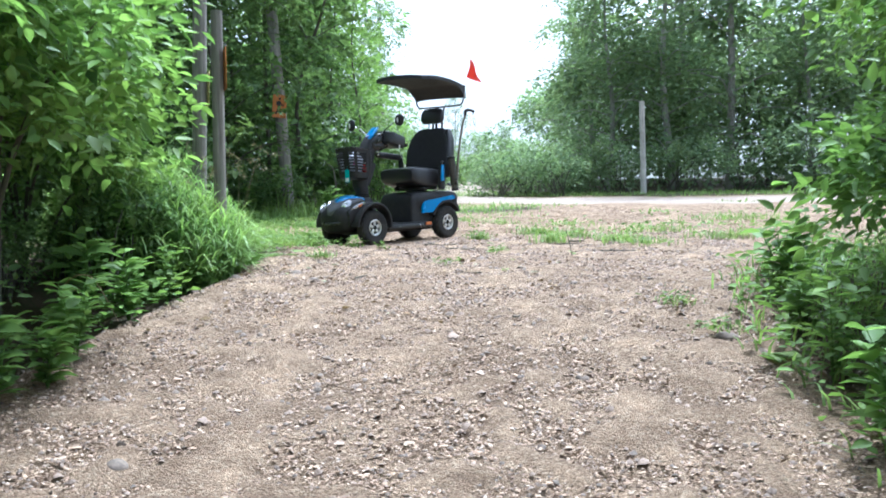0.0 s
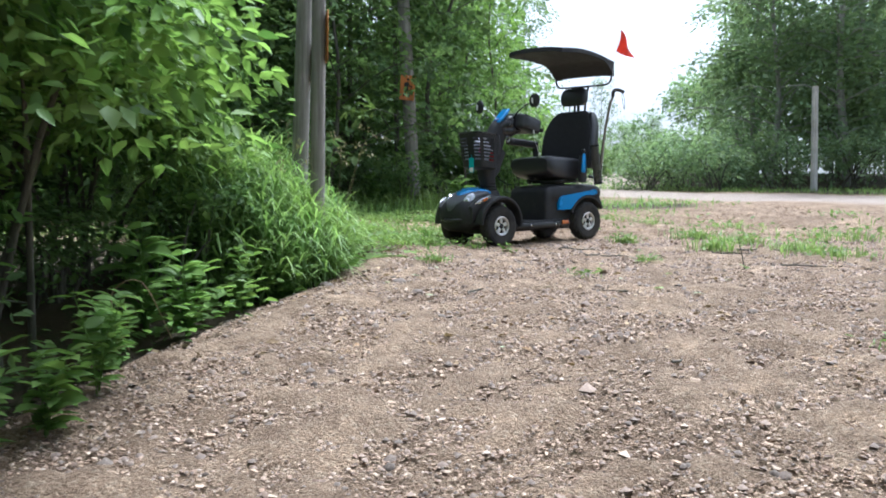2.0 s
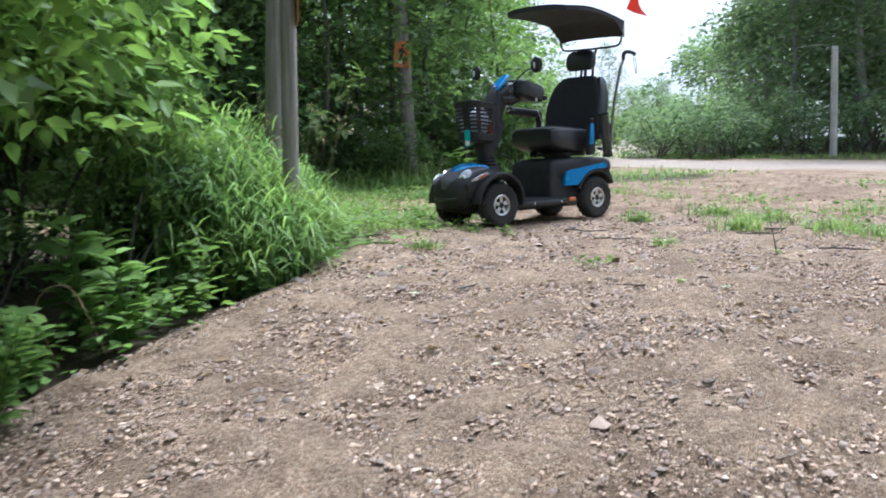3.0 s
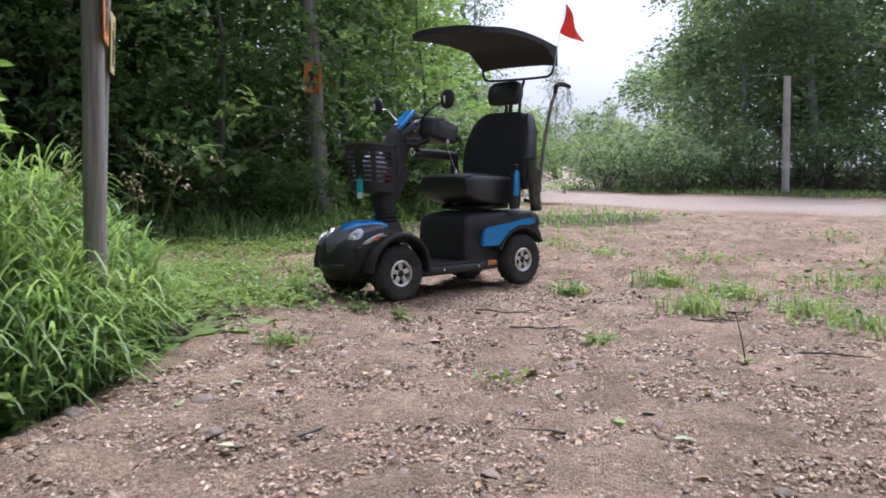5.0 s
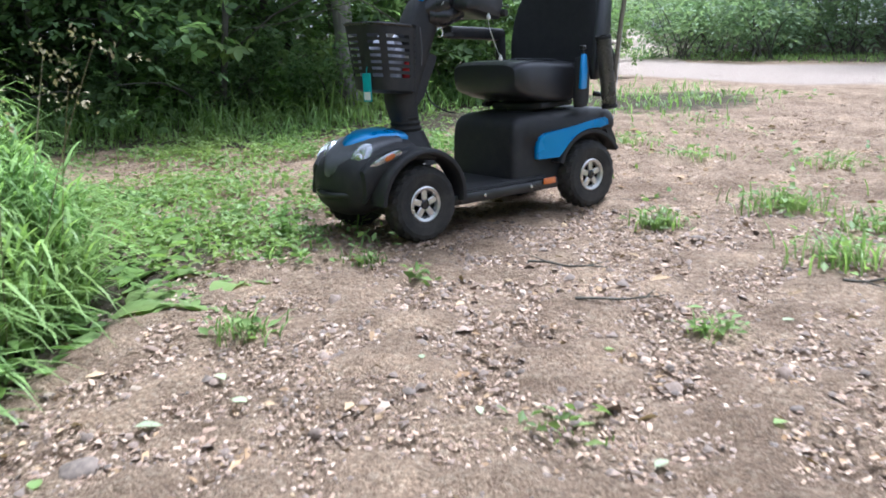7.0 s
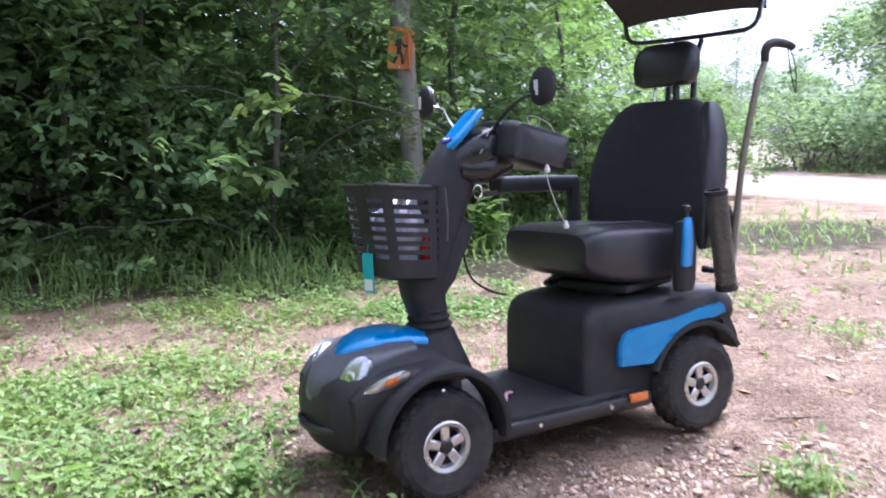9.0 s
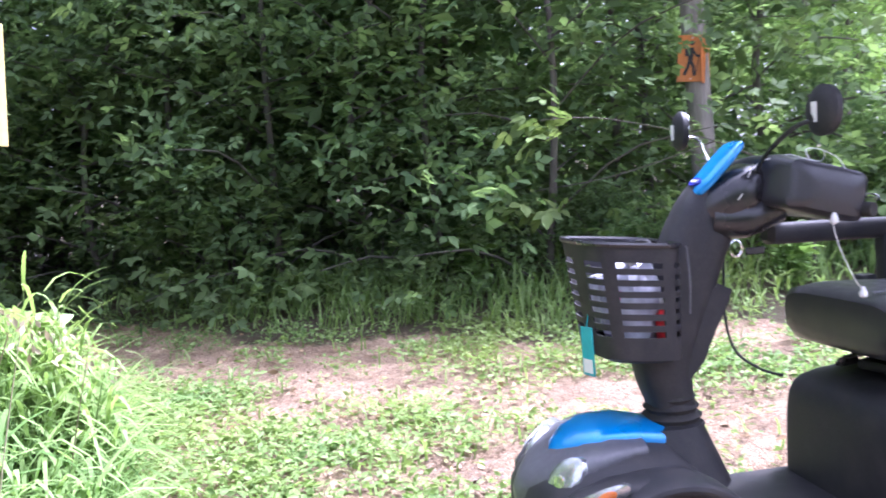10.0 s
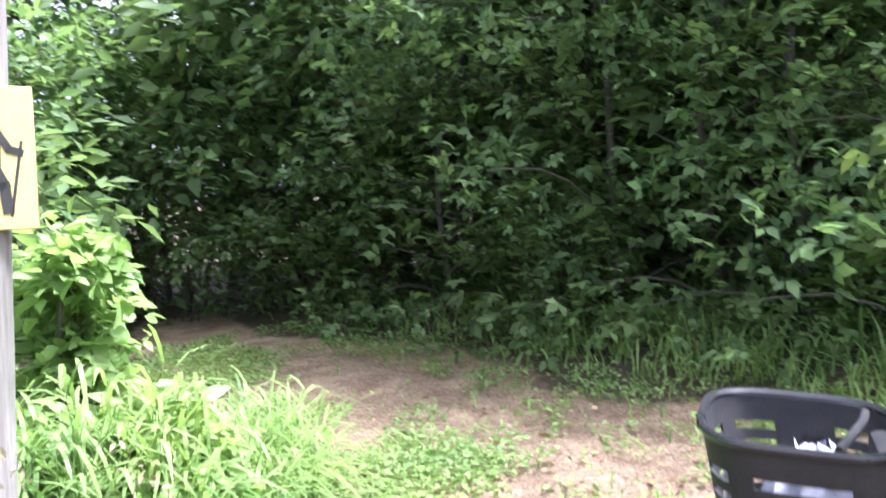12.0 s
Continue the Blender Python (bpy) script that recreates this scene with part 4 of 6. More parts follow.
for sgn in (1, -1):
    c0, d = np.array((0.692, sgn * 0.125, 0.366)), unit(np.array((0.74, 0.50 * sgn, 0.42)))
    u = unit(np.cross(d, (0.25 , 0.55 * sgn, 1.0)))
    w = np.cross(u, d)
    lens_ring = lambda s_, k: np.array([c0 + d * s_ + u * (k * 0.046 * math.cos(a)) + w * (k * 0.074 * math.sin(a) * (1 - 0.25 * math.cos(a) * sgn)) for a in np.linspace(0, 6.2832, 25)[:-1]])
    lamp = part("headlight", loft([lens_ring(s_, k) for s_, k in ((-0.04, 1.0), (0.016, 1.0), (0.027, 0.93), (0.034, 0.72), (0.037, 0.35))]), LENS, scooter, "clear faceted headlight")
    part("bulb_cover", loft([super_ring(c0 + d * s_, u, w, k, k, 2.0, 18) for s_, k in ((0.02, 0.018), (0.038, 0.016), (0.0405, 0.008))]), CHROME, lamp, "round chrome reflector")
    u, w = unit(np.array((-0.75, 0.42 * sgn, 0.38))), unit(np.array((0.25, 0.05 * sgn, 1.0)))
    d = np.array((0.45, 0.85 * sgn, 0.3))
    c0 = np.array((0.655, sgn * 0.252, 0.368))
    part("indicator", loft([super_ring(c0 + d * s, u, w, a, b, 2.4, 18) for s, a, b in ((-0.02, 0.076, 0.024), (0.012, 0.073, 0.021), (0.02, 0.045, 0.011))]), LENS, scooter, "clear indicator lens")
    part("indicator_bulb", loft([super_ring(c0 + d * s + u * 0.018, u, w, a, b, 2.0, 14) for s, a, b in ((0.005, 0.026, 0.014), (0.02, 0.024, 0.012), (0.024, 0.012, 0.006))]), AMBER, scooter, "amber indicator bulb")
part("bumper_strip", tube([(0.735, 0.17, 0.225), (0.79, 0.10, 0.222), (0.812, 0, 0.22), (0.79, -0.10, 0.222), (0.735, -0.17, 0.225)], 0.012, 10), BLACK_GLOSS, scooter)

# battery box under the seat
def flare(x, z):
    """Half width of the rear body: straight in front, swelling out over the rear wheels."""
    a, b = min(1, max(0, (-0.12 - x) / 0.22)), min(1, max(0, (z - 0.33) / 0.06))
    return 0.236 + 0.062 * a * a * (3 - 2 * a) * b * b * (3 - 2 * b)


body = []
for z, x0, x1, w, n in ((0.165, -0.048, -0.62, 1.0, 14), (0.25, -0.05, -0.66, 1.0, 14), (0.33, -0.054, -0.675, 1.0, 14), (0.355, -0.056, -0.68, 1.0, 14), (0.375, -0.058, -0.682, 1.0, 14), (0.395, -0.060, -0.684, 1.0, 13), (0.42, -0.065, -0.684, 0.995, 13), (0.445, -0.073, -0.68, 0.975, 12), (0.464, -0.088, -0.668, 0.94, 10), (0.478, -0.115, -0.645, 0.87, 8), (0.489, -0.19, -0.57, 0.6, 6)):
    ring = super_ring(((x0 + x1) / 2, 0, z), EX, EY, (x0 - x1) / 2, 1.0, n * 1.5, 96)
    for p in ring:
        p[1] *= flare(p[0], z) * w
    body.append(ring)
part("battery_box", loft(body), BLACK, scooter, "matt black battery box below the seat")
# rear mudguards: blue side panel, black arch and tail
arch = lambda r, a: (-0.5 + r * math.cos(radians(a)), HUB + r * math.sin(radians(a)))
for sgn in (1, -1):
    panel = [(-0.185, 0.272), (-0.188, 0.345), (-0.200, 0.378), (-0.225, 0.392), (-0.31, 0.404), (-0.40, 0.416), (-0.50, 0.428), (-0.595, 0.438), (-0.618, 0.425), (-0.622, 0.40)] + [arch(0.232, a) for a in (106, 94, 82, 70, 58, 47, 37, 28)]
    bm = slab_xz(panel, 0.0, 1.0, 0)
    for v in bm.verts:
        outer = flare(v.co.x, 0.42) + 0.007
        v.co.y = sgn * (outer if v.co.y > 0.5 else outer - 0.055)
    bmesh.ops.bevel(bm, geom=[e for e in bm.edges if abs(e.verts[0].co.y - e.verts[1].co.y) < 0.04], offset=0.005, segments=2, affect="EDGES")
    part("side_panel", bm, BLUE, scooter, "glossy metallic blue rear side panel")
    rings = []
    for a in np.linspace(radians(22), radians(150), 16):
        r = 0.212
        rings.append(super_ring((-0.5 + r * math.cos(a), sgn * 0.252, HUB + r * math.sin(a)), EY, (math.cos(a), 0, math.sin(a)), 0.052, 0.014, 4, 14))
    part("rear_mudguard", loft(rings), BLACK, scooter)
    y0, y1 = sorted((sgn * 0.215, sgn * 0.29))
    flap = [(-0.60, 0.43), (-0.645, 0.405), (-0.69, 0.32), (-0.70, 0.265), (-0.665, 0.272), (-0.635, 0.33), (-0.605, 0.38)]
    part("mud_flap", slab_xz(flap, y0, y1, 0.006), BLACK, scooter)
    part("side_reflector", box((0.075, 0.008, 0.03), (-0.235, sgn * 0.284, 0.168), 0.003), AMBER, scooter, "amber side reflector")
part("tail_lamp_bar", box((0.05, 0.40, 0.05), (-0.68, 0, 0.34), 0.015), RED, scooter)
part("small_decal", box((0.010, 0.003, 0.006), (0.52, 0.335, 0.345), 0.001, 1), WHITE, scooter)

# steering column with its bellows
spine = [(0.375, 0.435), (0.38, 0.50), (0.395, 0.60), (0.37, 0.70), (0.335, 0.79), (0.295, 0.88), (0.255, 0.955), (0.225, 1.0)]
wid = [(0.060, 0.060), (0.055, 0.058), (0.070, 0.064), (0.078, 0.066), (0.083, 0.066), (0.080, 0.066), (0.078, 0.062), (0.07, 0.05)]
rings = []
line = smooth_line([(x, 0, z) for x, z in spine], 30)
for p, d, s in zip(line, unit(np.gradient(line, axis=0)), np.linspace(0, 1, 30)):
    a = np.interp(s, np.linspace(0, 1, 8), [q[0] for q in wid])
    b = np.interp(s, np.linspace(0, 1, 8), [q[1] for q in wid])
    rings.append(super_ring(p, EY, np.cross(d, EY), b, a, 3.2, 24))
tiller = part("steering_column", loft(rings), BLACK, scooter, "thick matt black steering column")
part("bellows", loft([super_ring((0.378, 0, z), EX, EY, 0.082 - 0.012 * (i % 2) - 0.003 * i, 0.085 - 0.012 * (i % 2) - 0.003 * i, 2.0, 24) for i, z in enumerate(np.linspace(0.44, 0.535, 9))]), RUBBER, tiller, "black ribbed rubber bellows")
part("column_foot", loft([super_ring((0.40, 0, z), EX, EY, a, b, 2.6, 24) for z, a, b in ((0.30, 0.15, 0.14), (0.40, 0.11, 0.11), (0.45, 0.09, 0.095))]), BLACK, scooter)
part("column_rear_cover", slab_xz([(0.305, 0.60), (0.36, 0.52), (0.375, 0.66), (0.27, 0.80), (0.215, 0.77), (0.225, 0.74)], -0.045, 0.055, 0.012), BLACK, tiller)
# console head, blue top cover and badge
head = []
for s, a, b in ((0, 0.062, 0.05), (0.2, 0.085, 0.06), (0.5, 0.10, 0.062), (0.8, 0.095, 0.055), (1, 0.07, 0.035)):
    c = np.array((0.265, 0, 0.955)) * (1 - s) + np.array((0.11, 0, 1.05)) * s
    head.append(super_ring(c, EY, unit((0.5, 0, 0.86)), a, b, 2.8, 24))
console = part("console", loft(head), BLACK_GLOSS, scooter, "dark control console on the steering column")
cover = []
_ax, _nr = unit((-0.72, 0, 0.69)), unit((0.69, 0, 0.72))
for s, a, b in ((0, 0.022, 0.006), (0.012, 0.040, 0.012), (0.05, 0.050, 0.015), (0.12, 0.052, 0.015), (0.165, 0.048, 0.013), (0.178, 0.038, 0.007)):
    cover.append(super_ring(np.array((0.275, 0.012, 0.988)) + _ax * s + _nr * 0.028, EY, _nr, a, b, 3.0, 20))
part("top_cover", loft(cover), BLUE, console, "glossy metallic blue console cover")
badge = loft([super_ring(np.array((0.275, 0.012, 0.988)) + _ax * 0.035 + _nr * k, EY, _ax, 0.027, 0.013, 2.0, 20) for k in (0.040, 0.046)])
part("badge", badge, plain("badge_blue", (0.03, 0.03, 0.30), 0.3), console, "small dark blue oval badge")
part("badge_bar", box((0.004, 0.034, 0.008), np.array((0.275, 0.012, 0.988)) + _ax * 0.035 + _nr * 0.0465, 0.001, 1, None, Matrix.Rotation(radians(-44), 3, "Y")), WHITE, console)
# padded handlebar cover, grips and levers
bag = []
for y, x, z, a, b in ((-0.215, 0.02, 0.995, 0.05, 0.03), (-0.205, 0.022, 0.998, 0.085, 0.05), (-0.12, 0.035, 1.008, 0.108, 0.060), (0.0, 0.04, 1.012, 0.118, 0.064), (0.10, 0.025, 1.008, 0.120, 0.066), (0.165, 0.012, 1.0, 0.112, 0.060), (0.182, 0.008, 0.996, 0.09, 0.046), (0.187, 0.007, 0.994, 0.05, 0.02)):
    bag.append(super_ring((x, y, z), unit((-0.93, 0, -0.24)), unit((-0.24, 0, 0.93)), a, b * 1.02, 6.5, 48))
bag = [r * (0.9, 1, 1) + (0.012, 0, 0) for r in bag]
bars = part("handlebar_cover", loft(bag), VINYL, scooter, "padded black vinyl handlebar cover")
part("arm_joint", tube([(0.25, 0.03, 0.95), (0.18, 0.05, 0.945), (0.09, 0.06, 0.97)], (0.045, 0.05, 0.04), 14), BLACK_GLOSS, scooter)
part("grip", tube([(-0.02, 0.11, 0.965), (-0.06, 0.165, 0.95), (-0.075, 0.195, 0.947)], (0.02, 0.018, 0.017), 12), RUBBER, bars, "black rubber grip")
part("grip", tube([(-0.02, -0.13, 0.965), (-0.06, -0.20, 0.95), (-0.075, -0.24, 0.947)], (0.02, 0.018, 0.017), 12), RUBBER, bars, "black rubber grip")
part("lever", tube([(-0.05, 0.145, 0.975), (-0.08, 0.18, 0.98), (-0.088, 0.195, 0.97)], 0.006, 8), CHROME, bars)
part("key_ring", tube([(0.215 + 0.016 * math.cos(a), 0.075, 0.875 + 0.02 * math.sin(a)) for a in np.linspace(0, 6.28, 9)], 0.0025, 6), CHROME, scooter, "thin chrome key ring")
part("key", box((0.05, 0.006, 0.018), (0.165, 0.075, 0.865), 0.002, 1), BLACK_GLOSS, scooter)
# mirrors
for sgn, mx, my, mz in ((1, 0.085, 0.265, 1.185), (-1, 0.14, -0.375, 1.185)):
    root_pt = (0.16, sgn * 0.06, 1.03)
    stalk = part("mirror_stalk", tube([root_pt, (0.15, my * 0.5, 1.10), (0.12, my * 0.8, 1.155), (mx, my * 0.96, mz - 0.02)], 0.0055, 8), BLACK_GLOSS if sgn > 0 else CHROME, scooter)
    fx = unit((1.0, 0.12 * sgn, 0.08))
    side = unit(np.cross((0, 0, 1), fx))
    up_ = np.cross(fx, side)
    part("mirror", loft([super_ring(np.array((mx, my, mz)) + fx * s, side, up_, a, a * 1.12, 2.1, 26) for s, a in ((-0.012, 0.050), (0.004, 0.052), (0.014, 0.042), (0.018, 0.02))]), BLACK, stalk, "round black mirror back")
    part("mirror_glass", loft([super_ring(np.array((mx, my, mz)) + fx * s, side, up_, 0.047, 0.053, 2.1, 26) for s in (-0.0145, -0.0125)]), MIRROR, stalk, "round mirror glass")
    part("mirror_sticker", box((0.003, 0.02, 0.045), np.array((mx, my, mz)) + fx * 0.019 - np.array((0, 0.008, 0.004)), 0.0008, 1), WHITE, stalk, "small white sticker")

# front basket: solid rim and foot, slotted walls between
def basket_ring(z, grow=0.0):
    f = (z - 0.645) / 0.29
    a, b = 0.104 + 0.020 * f + grow, 0.132 + 0.018 * f + grow
    r = super_ring((0.478 + 0.012 * f, 0.012, z), EX, EY, a, b, 3.4, 56)
    r[:, 2] += (r[:, 0] - 0.49) * 0.11 - 0.02      # front edge higher than the back
    return r


def band(z0, z1, steps=2, t=0.004, keep=None):
    bm = bmesh.new()
    zs = np.linspace(z0, z1, steps)
    outer = [[bm.verts.new(p) for p in basket_ring(z)] for z in zs]
    inner = [[bm.verts.new(p) for p in basket_ring(z, -t)] for z in zs]
    k = len(outer[0])
    cols = [i for i in range(k) if keep is None or keep(i)]
    for i in cols:
        j = (i + 1) % k
        for r in range(steps - 1):
            bm.faces.new((outer[r][i], outer[r][j], outer[r + 1][j], outer[r + 1][i]))
            bm.faces.new((inner[r][j], inner[r][i], inner[r + 1][i], inner[r + 1][j]))
        bm.faces.new((outer[-1][i], outer[-1][j], inner[-1][j], inner[-1][i]))
        bm.faces.new((outer[0][j], outer[0][i], inner[0][i], inner[0][j]))
        for e, on in ((i, (i - 1) % k), (j, j)):
            if keep is not None and not keep(on if e == i else j):
                for r in range(steps - 1):
                    bm.faces.new((outer[r][e], outer[r + 1][e], inner[r + 1][e], inner[r][e]))
    for v in [v for v in bm.verts if not v.link_faces]:
        bm.verts.remove(v)
    return bm


basket = part("basket", band(0.893, 0.935, 3), BLACK, scooter, "black slotted plastic front basket")
part("rim", loft([basket_ring(0.935 + dz, g) for dz, g in ((-0.006, 0.004), (0.0, 0.006), (0.005, 0.003), (0.005, -0.003), (0.0, -0.006), (-0.006, -0.004))], closed=True), BLACK_GLOSS, basket)
part("lower_wall", band(0.66, 0.715, 3), BLACK, basket)
part("floor", loft([basket_ring(0.662, -0.002), basket_ring(0.650, -0.02), basket_ring(0.647, -0.05)]), BLACK, basket)
for q in range(7):
    part("rib", band(0.715, 0.893, 6, 0.004, lambda i, q=q: i // 8 == q and i % 8 < 3), BLACK, basket)
for z in np.linspace(0.737, 0.872, 6):
    part("slat", band(z - 0.0075, z + 0.0075, 2, 0.004), BLACK, basket)
part("bracket", box((0.06, 0.12, 0.05), (0.372, 0, 0.86), 0.01), BLACK, basket)
part("strap", tube([(0.45, 0.12, 0.905), (0.43, 0.06, 0.908), (0.41, -0.02, 0.905), (0.40, -0.09, 0.90)], 0.006, 8), BLACK, basket)
part("thin_white_edge", tube([(0.375, 0.15, 0.90), (0.372, 0.152, 0.82), (0.374, 0.146, 0.74)], 0.0025, 6), GREY_PLASTIC, basket)

# seat
seat_rings = []
for x, w, z0, z1, n in ((0.235, 0.19, 0.632, 0.695, 3.2), (0.228, 0.225, 0.606, 0.724, 4.5), (0.205, 0.240, 0.588, 0.737, 5.5), (0.11, 0.246, 0.560, 0.742, 6.5), (0.0, 0.248, 0.542, 0.737, 7.0), (-0.12, 0.248, 0.530, 0.730, 7.0), (-0.24, 0.247, 0.526, 0.724, 7.0), (-0.33, 0.235, 0.545, 0.717, 6.0), (-0.36, 0.20, 0.57, 0.70, 4)):
    seat_rings.append(super_ring((x, 0, (z0 + z1) / 2), EY, EZ, w, (z1 - z0) / 2, n, 36))
SEAT = Matrix.Translation((-0.245, 0.012, -0.008)) @ Matrix.Rotation(radians(3), 4, "Z") @ Matrix.Diagonal((0.78, 0.95, 1.0, 1.0))
seat = part("seat", loft(seat_rings), VINYL, scooter, "black vinyl seat cushion with pale stitching")
seat.matrix_local = SEAT
for yy in (0.115, 0.127):
    part("stitching", tube([(0.17, yy * 0.9, 0.744), (0.08, yy, 0.7475), (-0.05, yy, 0.7405), (-0.2, yy, 0.7335), (-0.3, yy, 0.719)], 0.0016, 5), GREY_PLASTIC, seat)
part("seam", tube([(0.205, 0.205, 0.63), (0.195, 0.215, 0.70), (0.165, 0.19, 0.735), (0.10, 0.12, 0.7478)], 0.002, 5), GREY_PLASTIC, seat)
part("seat_base", box((0.28, 0.30, 0.03), (-0.21, 0, 0.515), 0.012), BLACK, scooter)
part("seat_post", tube([(-0.32, 0.02, 0.45), (-0.32, 0.02, 0.535)], 0.032, 16), STEEL, scooter)
part("seat_swivel", box((0.16, 0.16, 0.03), (-0.17, 0, 0.498), 0.01), STEEL, scooter)
part("seat_latch", tube([(-0.08, -0.10, 0.55), (-0.02, -0.13, 0.545), (-0.005, -0.15, 0.525), (-0.05, -0.17, 0.52)], 0.006, 8), BLACK_GLOSS, scooter)
part("latch_knob", box((0.06, 0.03, 0.022), (-0.06, -0.165, 0.522), 0.008), BLACK_GLOSS, scooter)
# backrest, leaning back, hollowed front
rings = []
for z, w, t, x in ((0.60, 0.18, 0.03, -0.385), (0.63, 0.215, 0.045, -0.395), (0.72, 0.242, 0.055, -0.42), (0.82, 0.252, 0.058, -0.447), (0.90, 0.252, 0.058, -0.47), (0.98, 0.240, 0.058, -0.493), (1.05, 0.215, 0.055, -0.516), (1.10, 0.185, 0.05, -0.535), (1.13, 0.155, 0.036, -0.548), (1.143, 0.125, 0.02, -0.553)):
    r = super_ring((x, 0, z), EX, EY, t, w, 3.6, 40)
    r[:, 0] += 0.9 * np.clip(np.abs(r[:, 1]) - 0.10, 0, 1) ** 2
    rings.append(r)
back = part("backrest", loft(rings), CLOTH, scooter, "tall black padded backrest")
part("side_bolster", loft([super_ring((x, 0.245 - 0.30 * max(0, z - 0.95), z), EX, EY, a, b, 3.0, 20) for z, x, a, b in ((0.62, -0.40, 0.03, 0.015), (0.68, -0.42, 0.055, 0.028), (0.85, -0.465, 0.062, 0.032), (1.0, -0.51, 0.060, 0.030), (1.09, -0.54, 0.05, 0.028), (1.125, -0.55, 0.025, 0.016))]), VINYL, back)
part("backrest_shell", loft([super_ring((x, 0, z), EX, EY, 0.018, w, 4, 30) for z, w, x in ((0.58, 0.16, -0.44), (0.70, 0.22, -0.478), (0.95, 0.235, -0.545), (1.08, 0.21, -0.58))]), BLACK_GLOSS, back)
for yy in (-0.045, 0.045):
    part("headrest_rod", tube([(-0.56, yy, 1.11), (-0.575, yy, 1.24)], 0.007 if yy < 0 else 0.014, 10), CHROME if yy < 0 else STEEL, scooter)
part("headrest", loft([super_ring((x, 0, z), EX, EY, t, w, 3.4, 30) for z, w, t, x in ((1.195, 0.095, 0.03, -0.565), (1.208, 0.12, 0.042, -0.567), (1.25, 0.132, 0.048, -0.572), (1.30, 0.13, 0.047, -0.58), (1.335, 0.115, 0.04, -0.587), (1.352, 0.09, 0.026, -0.59))]), VINYL, scooter, "black padded headrest")
# armrest on one side only, its mate taken off and its blue-capped bracket left
arm = part("armrest", loft([super_ring((x, -0.295, z), EY, EZ, w, h, 3.4, 20) for x, z, w, h in ((0.085, 0.880, 0.015, 0.018), (0.07, 0.878, 0.028, 0.03), (-0.20, 0.864, 0.03, 0.031), (-0.37, 0.853, 0.03, 0.031), (-0.39, 0.852, 0.018, 0.02))]), BLACK, scooter, "black padded armrest")
part("armrest_post", box((0.05, 0.04, 0.22), (-0.355, -0.285, 0.74), 0.012), BLACK, arm)
for sgn in (1, -1):
    part("armrest_bracket", loft([super_ring((x + 0.14, sgn * 0.262, z), EX, EY, a, 0.026, 3.2, 18) for z, x, a in ((0.50, -0.37, 0.035), (0.53, -0.375, 0.048), (0.62, -0.385, 0.048), (0.71, -0.385, 0.035), (0.73, -0.385, 0.022))]), BLACK, scooter)
part("bracket_cap", loft([super_ring((x + 0.14, 0.287, z), EX, EY, a, 0.010, 3.0, 16) for z, x, a in ((0.585, -0.352, 0.022), (0.592, -0.353, 0.030), (0.66, -0.362, 0.028), (0.735, -0.366, 0.020), (0.745, -0.367, 0.012))]), BLUE, scooter, "metallic blue bracket cap")
part("bracket_knob", loft([super_ring((-0.23, 0.28, z), EX, EY, a, a, 2.0, 14) for z, a in ((0.745, 0.008), (0.765, 0.008), (0.768, 0.016), (0.782, 0.016), (0.786, 0.01))]), BLACK_GLOSS, scooter)
part("rear_hoop", tube([(-0.47, 0.25, 0.83), (-0.50, 0.29, 0.72), (-0.49, 0.30, 0.60), (-0.44, 0.28, 0.545), (-0.38, 0.25, 0.55)], 0.013, 10), BLACK_GLOSS, scooter)

# canopy: thin curved roof with a deep rear valance on a bent tube
roof = bmesh.new()
nx_, ny_ = 15, 15
top, bot = [], []
for i in range(nx_):
    u = i / (nx_ - 1)
    rt, rb = [], []
    for j in range(ny_):
        w = 2 * j / (ny_ - 1) - 1
        half = 0.285 - 0.05 * max(0, (u - 0.8) / 0.2) ** 2
        x = -0.80 + 1.19 * u - 0.05 * w * w * max(0, (u - 0.6) / 0.4)
        z = 1.605 + 0.022 * math.sin(math.pi * min(1, u * 1.1)) - 0.016 * w ** 4 - 0.012 * max(0, (u - 0.75) / 0.25) ** 2
        rear = 0.098 * max(0, 1 - u / 0.085) ** 0.5 if u < 0.085 else 0
        flank = 0.09 * max(0, 1 - u / 0.17) ** 0.8 if abs(w) > 0.93 else 0
        skirt = 0.034 + max(rear, flank)
        rt.append(roof.verts.new((x, w * half, z)))
        rb.append(roof.verts.new((x, w * half * 0.99, z - skirt)))
    top.append(rt)
    bot.append(rb)
for i in range(nx_ - 1):
    for j in range(ny_ - 1):
        roof.faces.new((top[i][j], top[i + 1][j], top[i + 1][j + 1], top[i][j + 1]))
        roof.faces.new((bot[i][j + 1], bot[i + 1][j + 1], bot[i + 1][j], bot[i][j]))
for i in range(nx_ - 1):
    for j in (0, ny_ - 1):
        roof.faces.new((top[i][j], bot[i][j], bot[i + 1][j], top[i + 1][j]))
for j in range(ny_ - 1):
    for i in (0, nx_ - 1):
        roof.faces.new((top[i][j], top[i][j + 1], bot[i][j + 1], bot[i][j]))
canopy = part("canopy", roof, CANVAS, scooter, "black canvas sun canopy with rear valance")
part("canopy_frame", tube([(-0.775, -0.270, 1.52), (-0.765, -0.268, 1.45), (-0.755, -0.240, 1.395), (-0.755, -0.15, 1.384), (-0.755, 0.15, 1.384), (-0.755, 0.240, 1.395), (-0.765, 0.268, 1.45), (-0.775, 0.270, 1.52)], 0.009, 10, n=50), STEEL, canopy, "bent black steel tube")
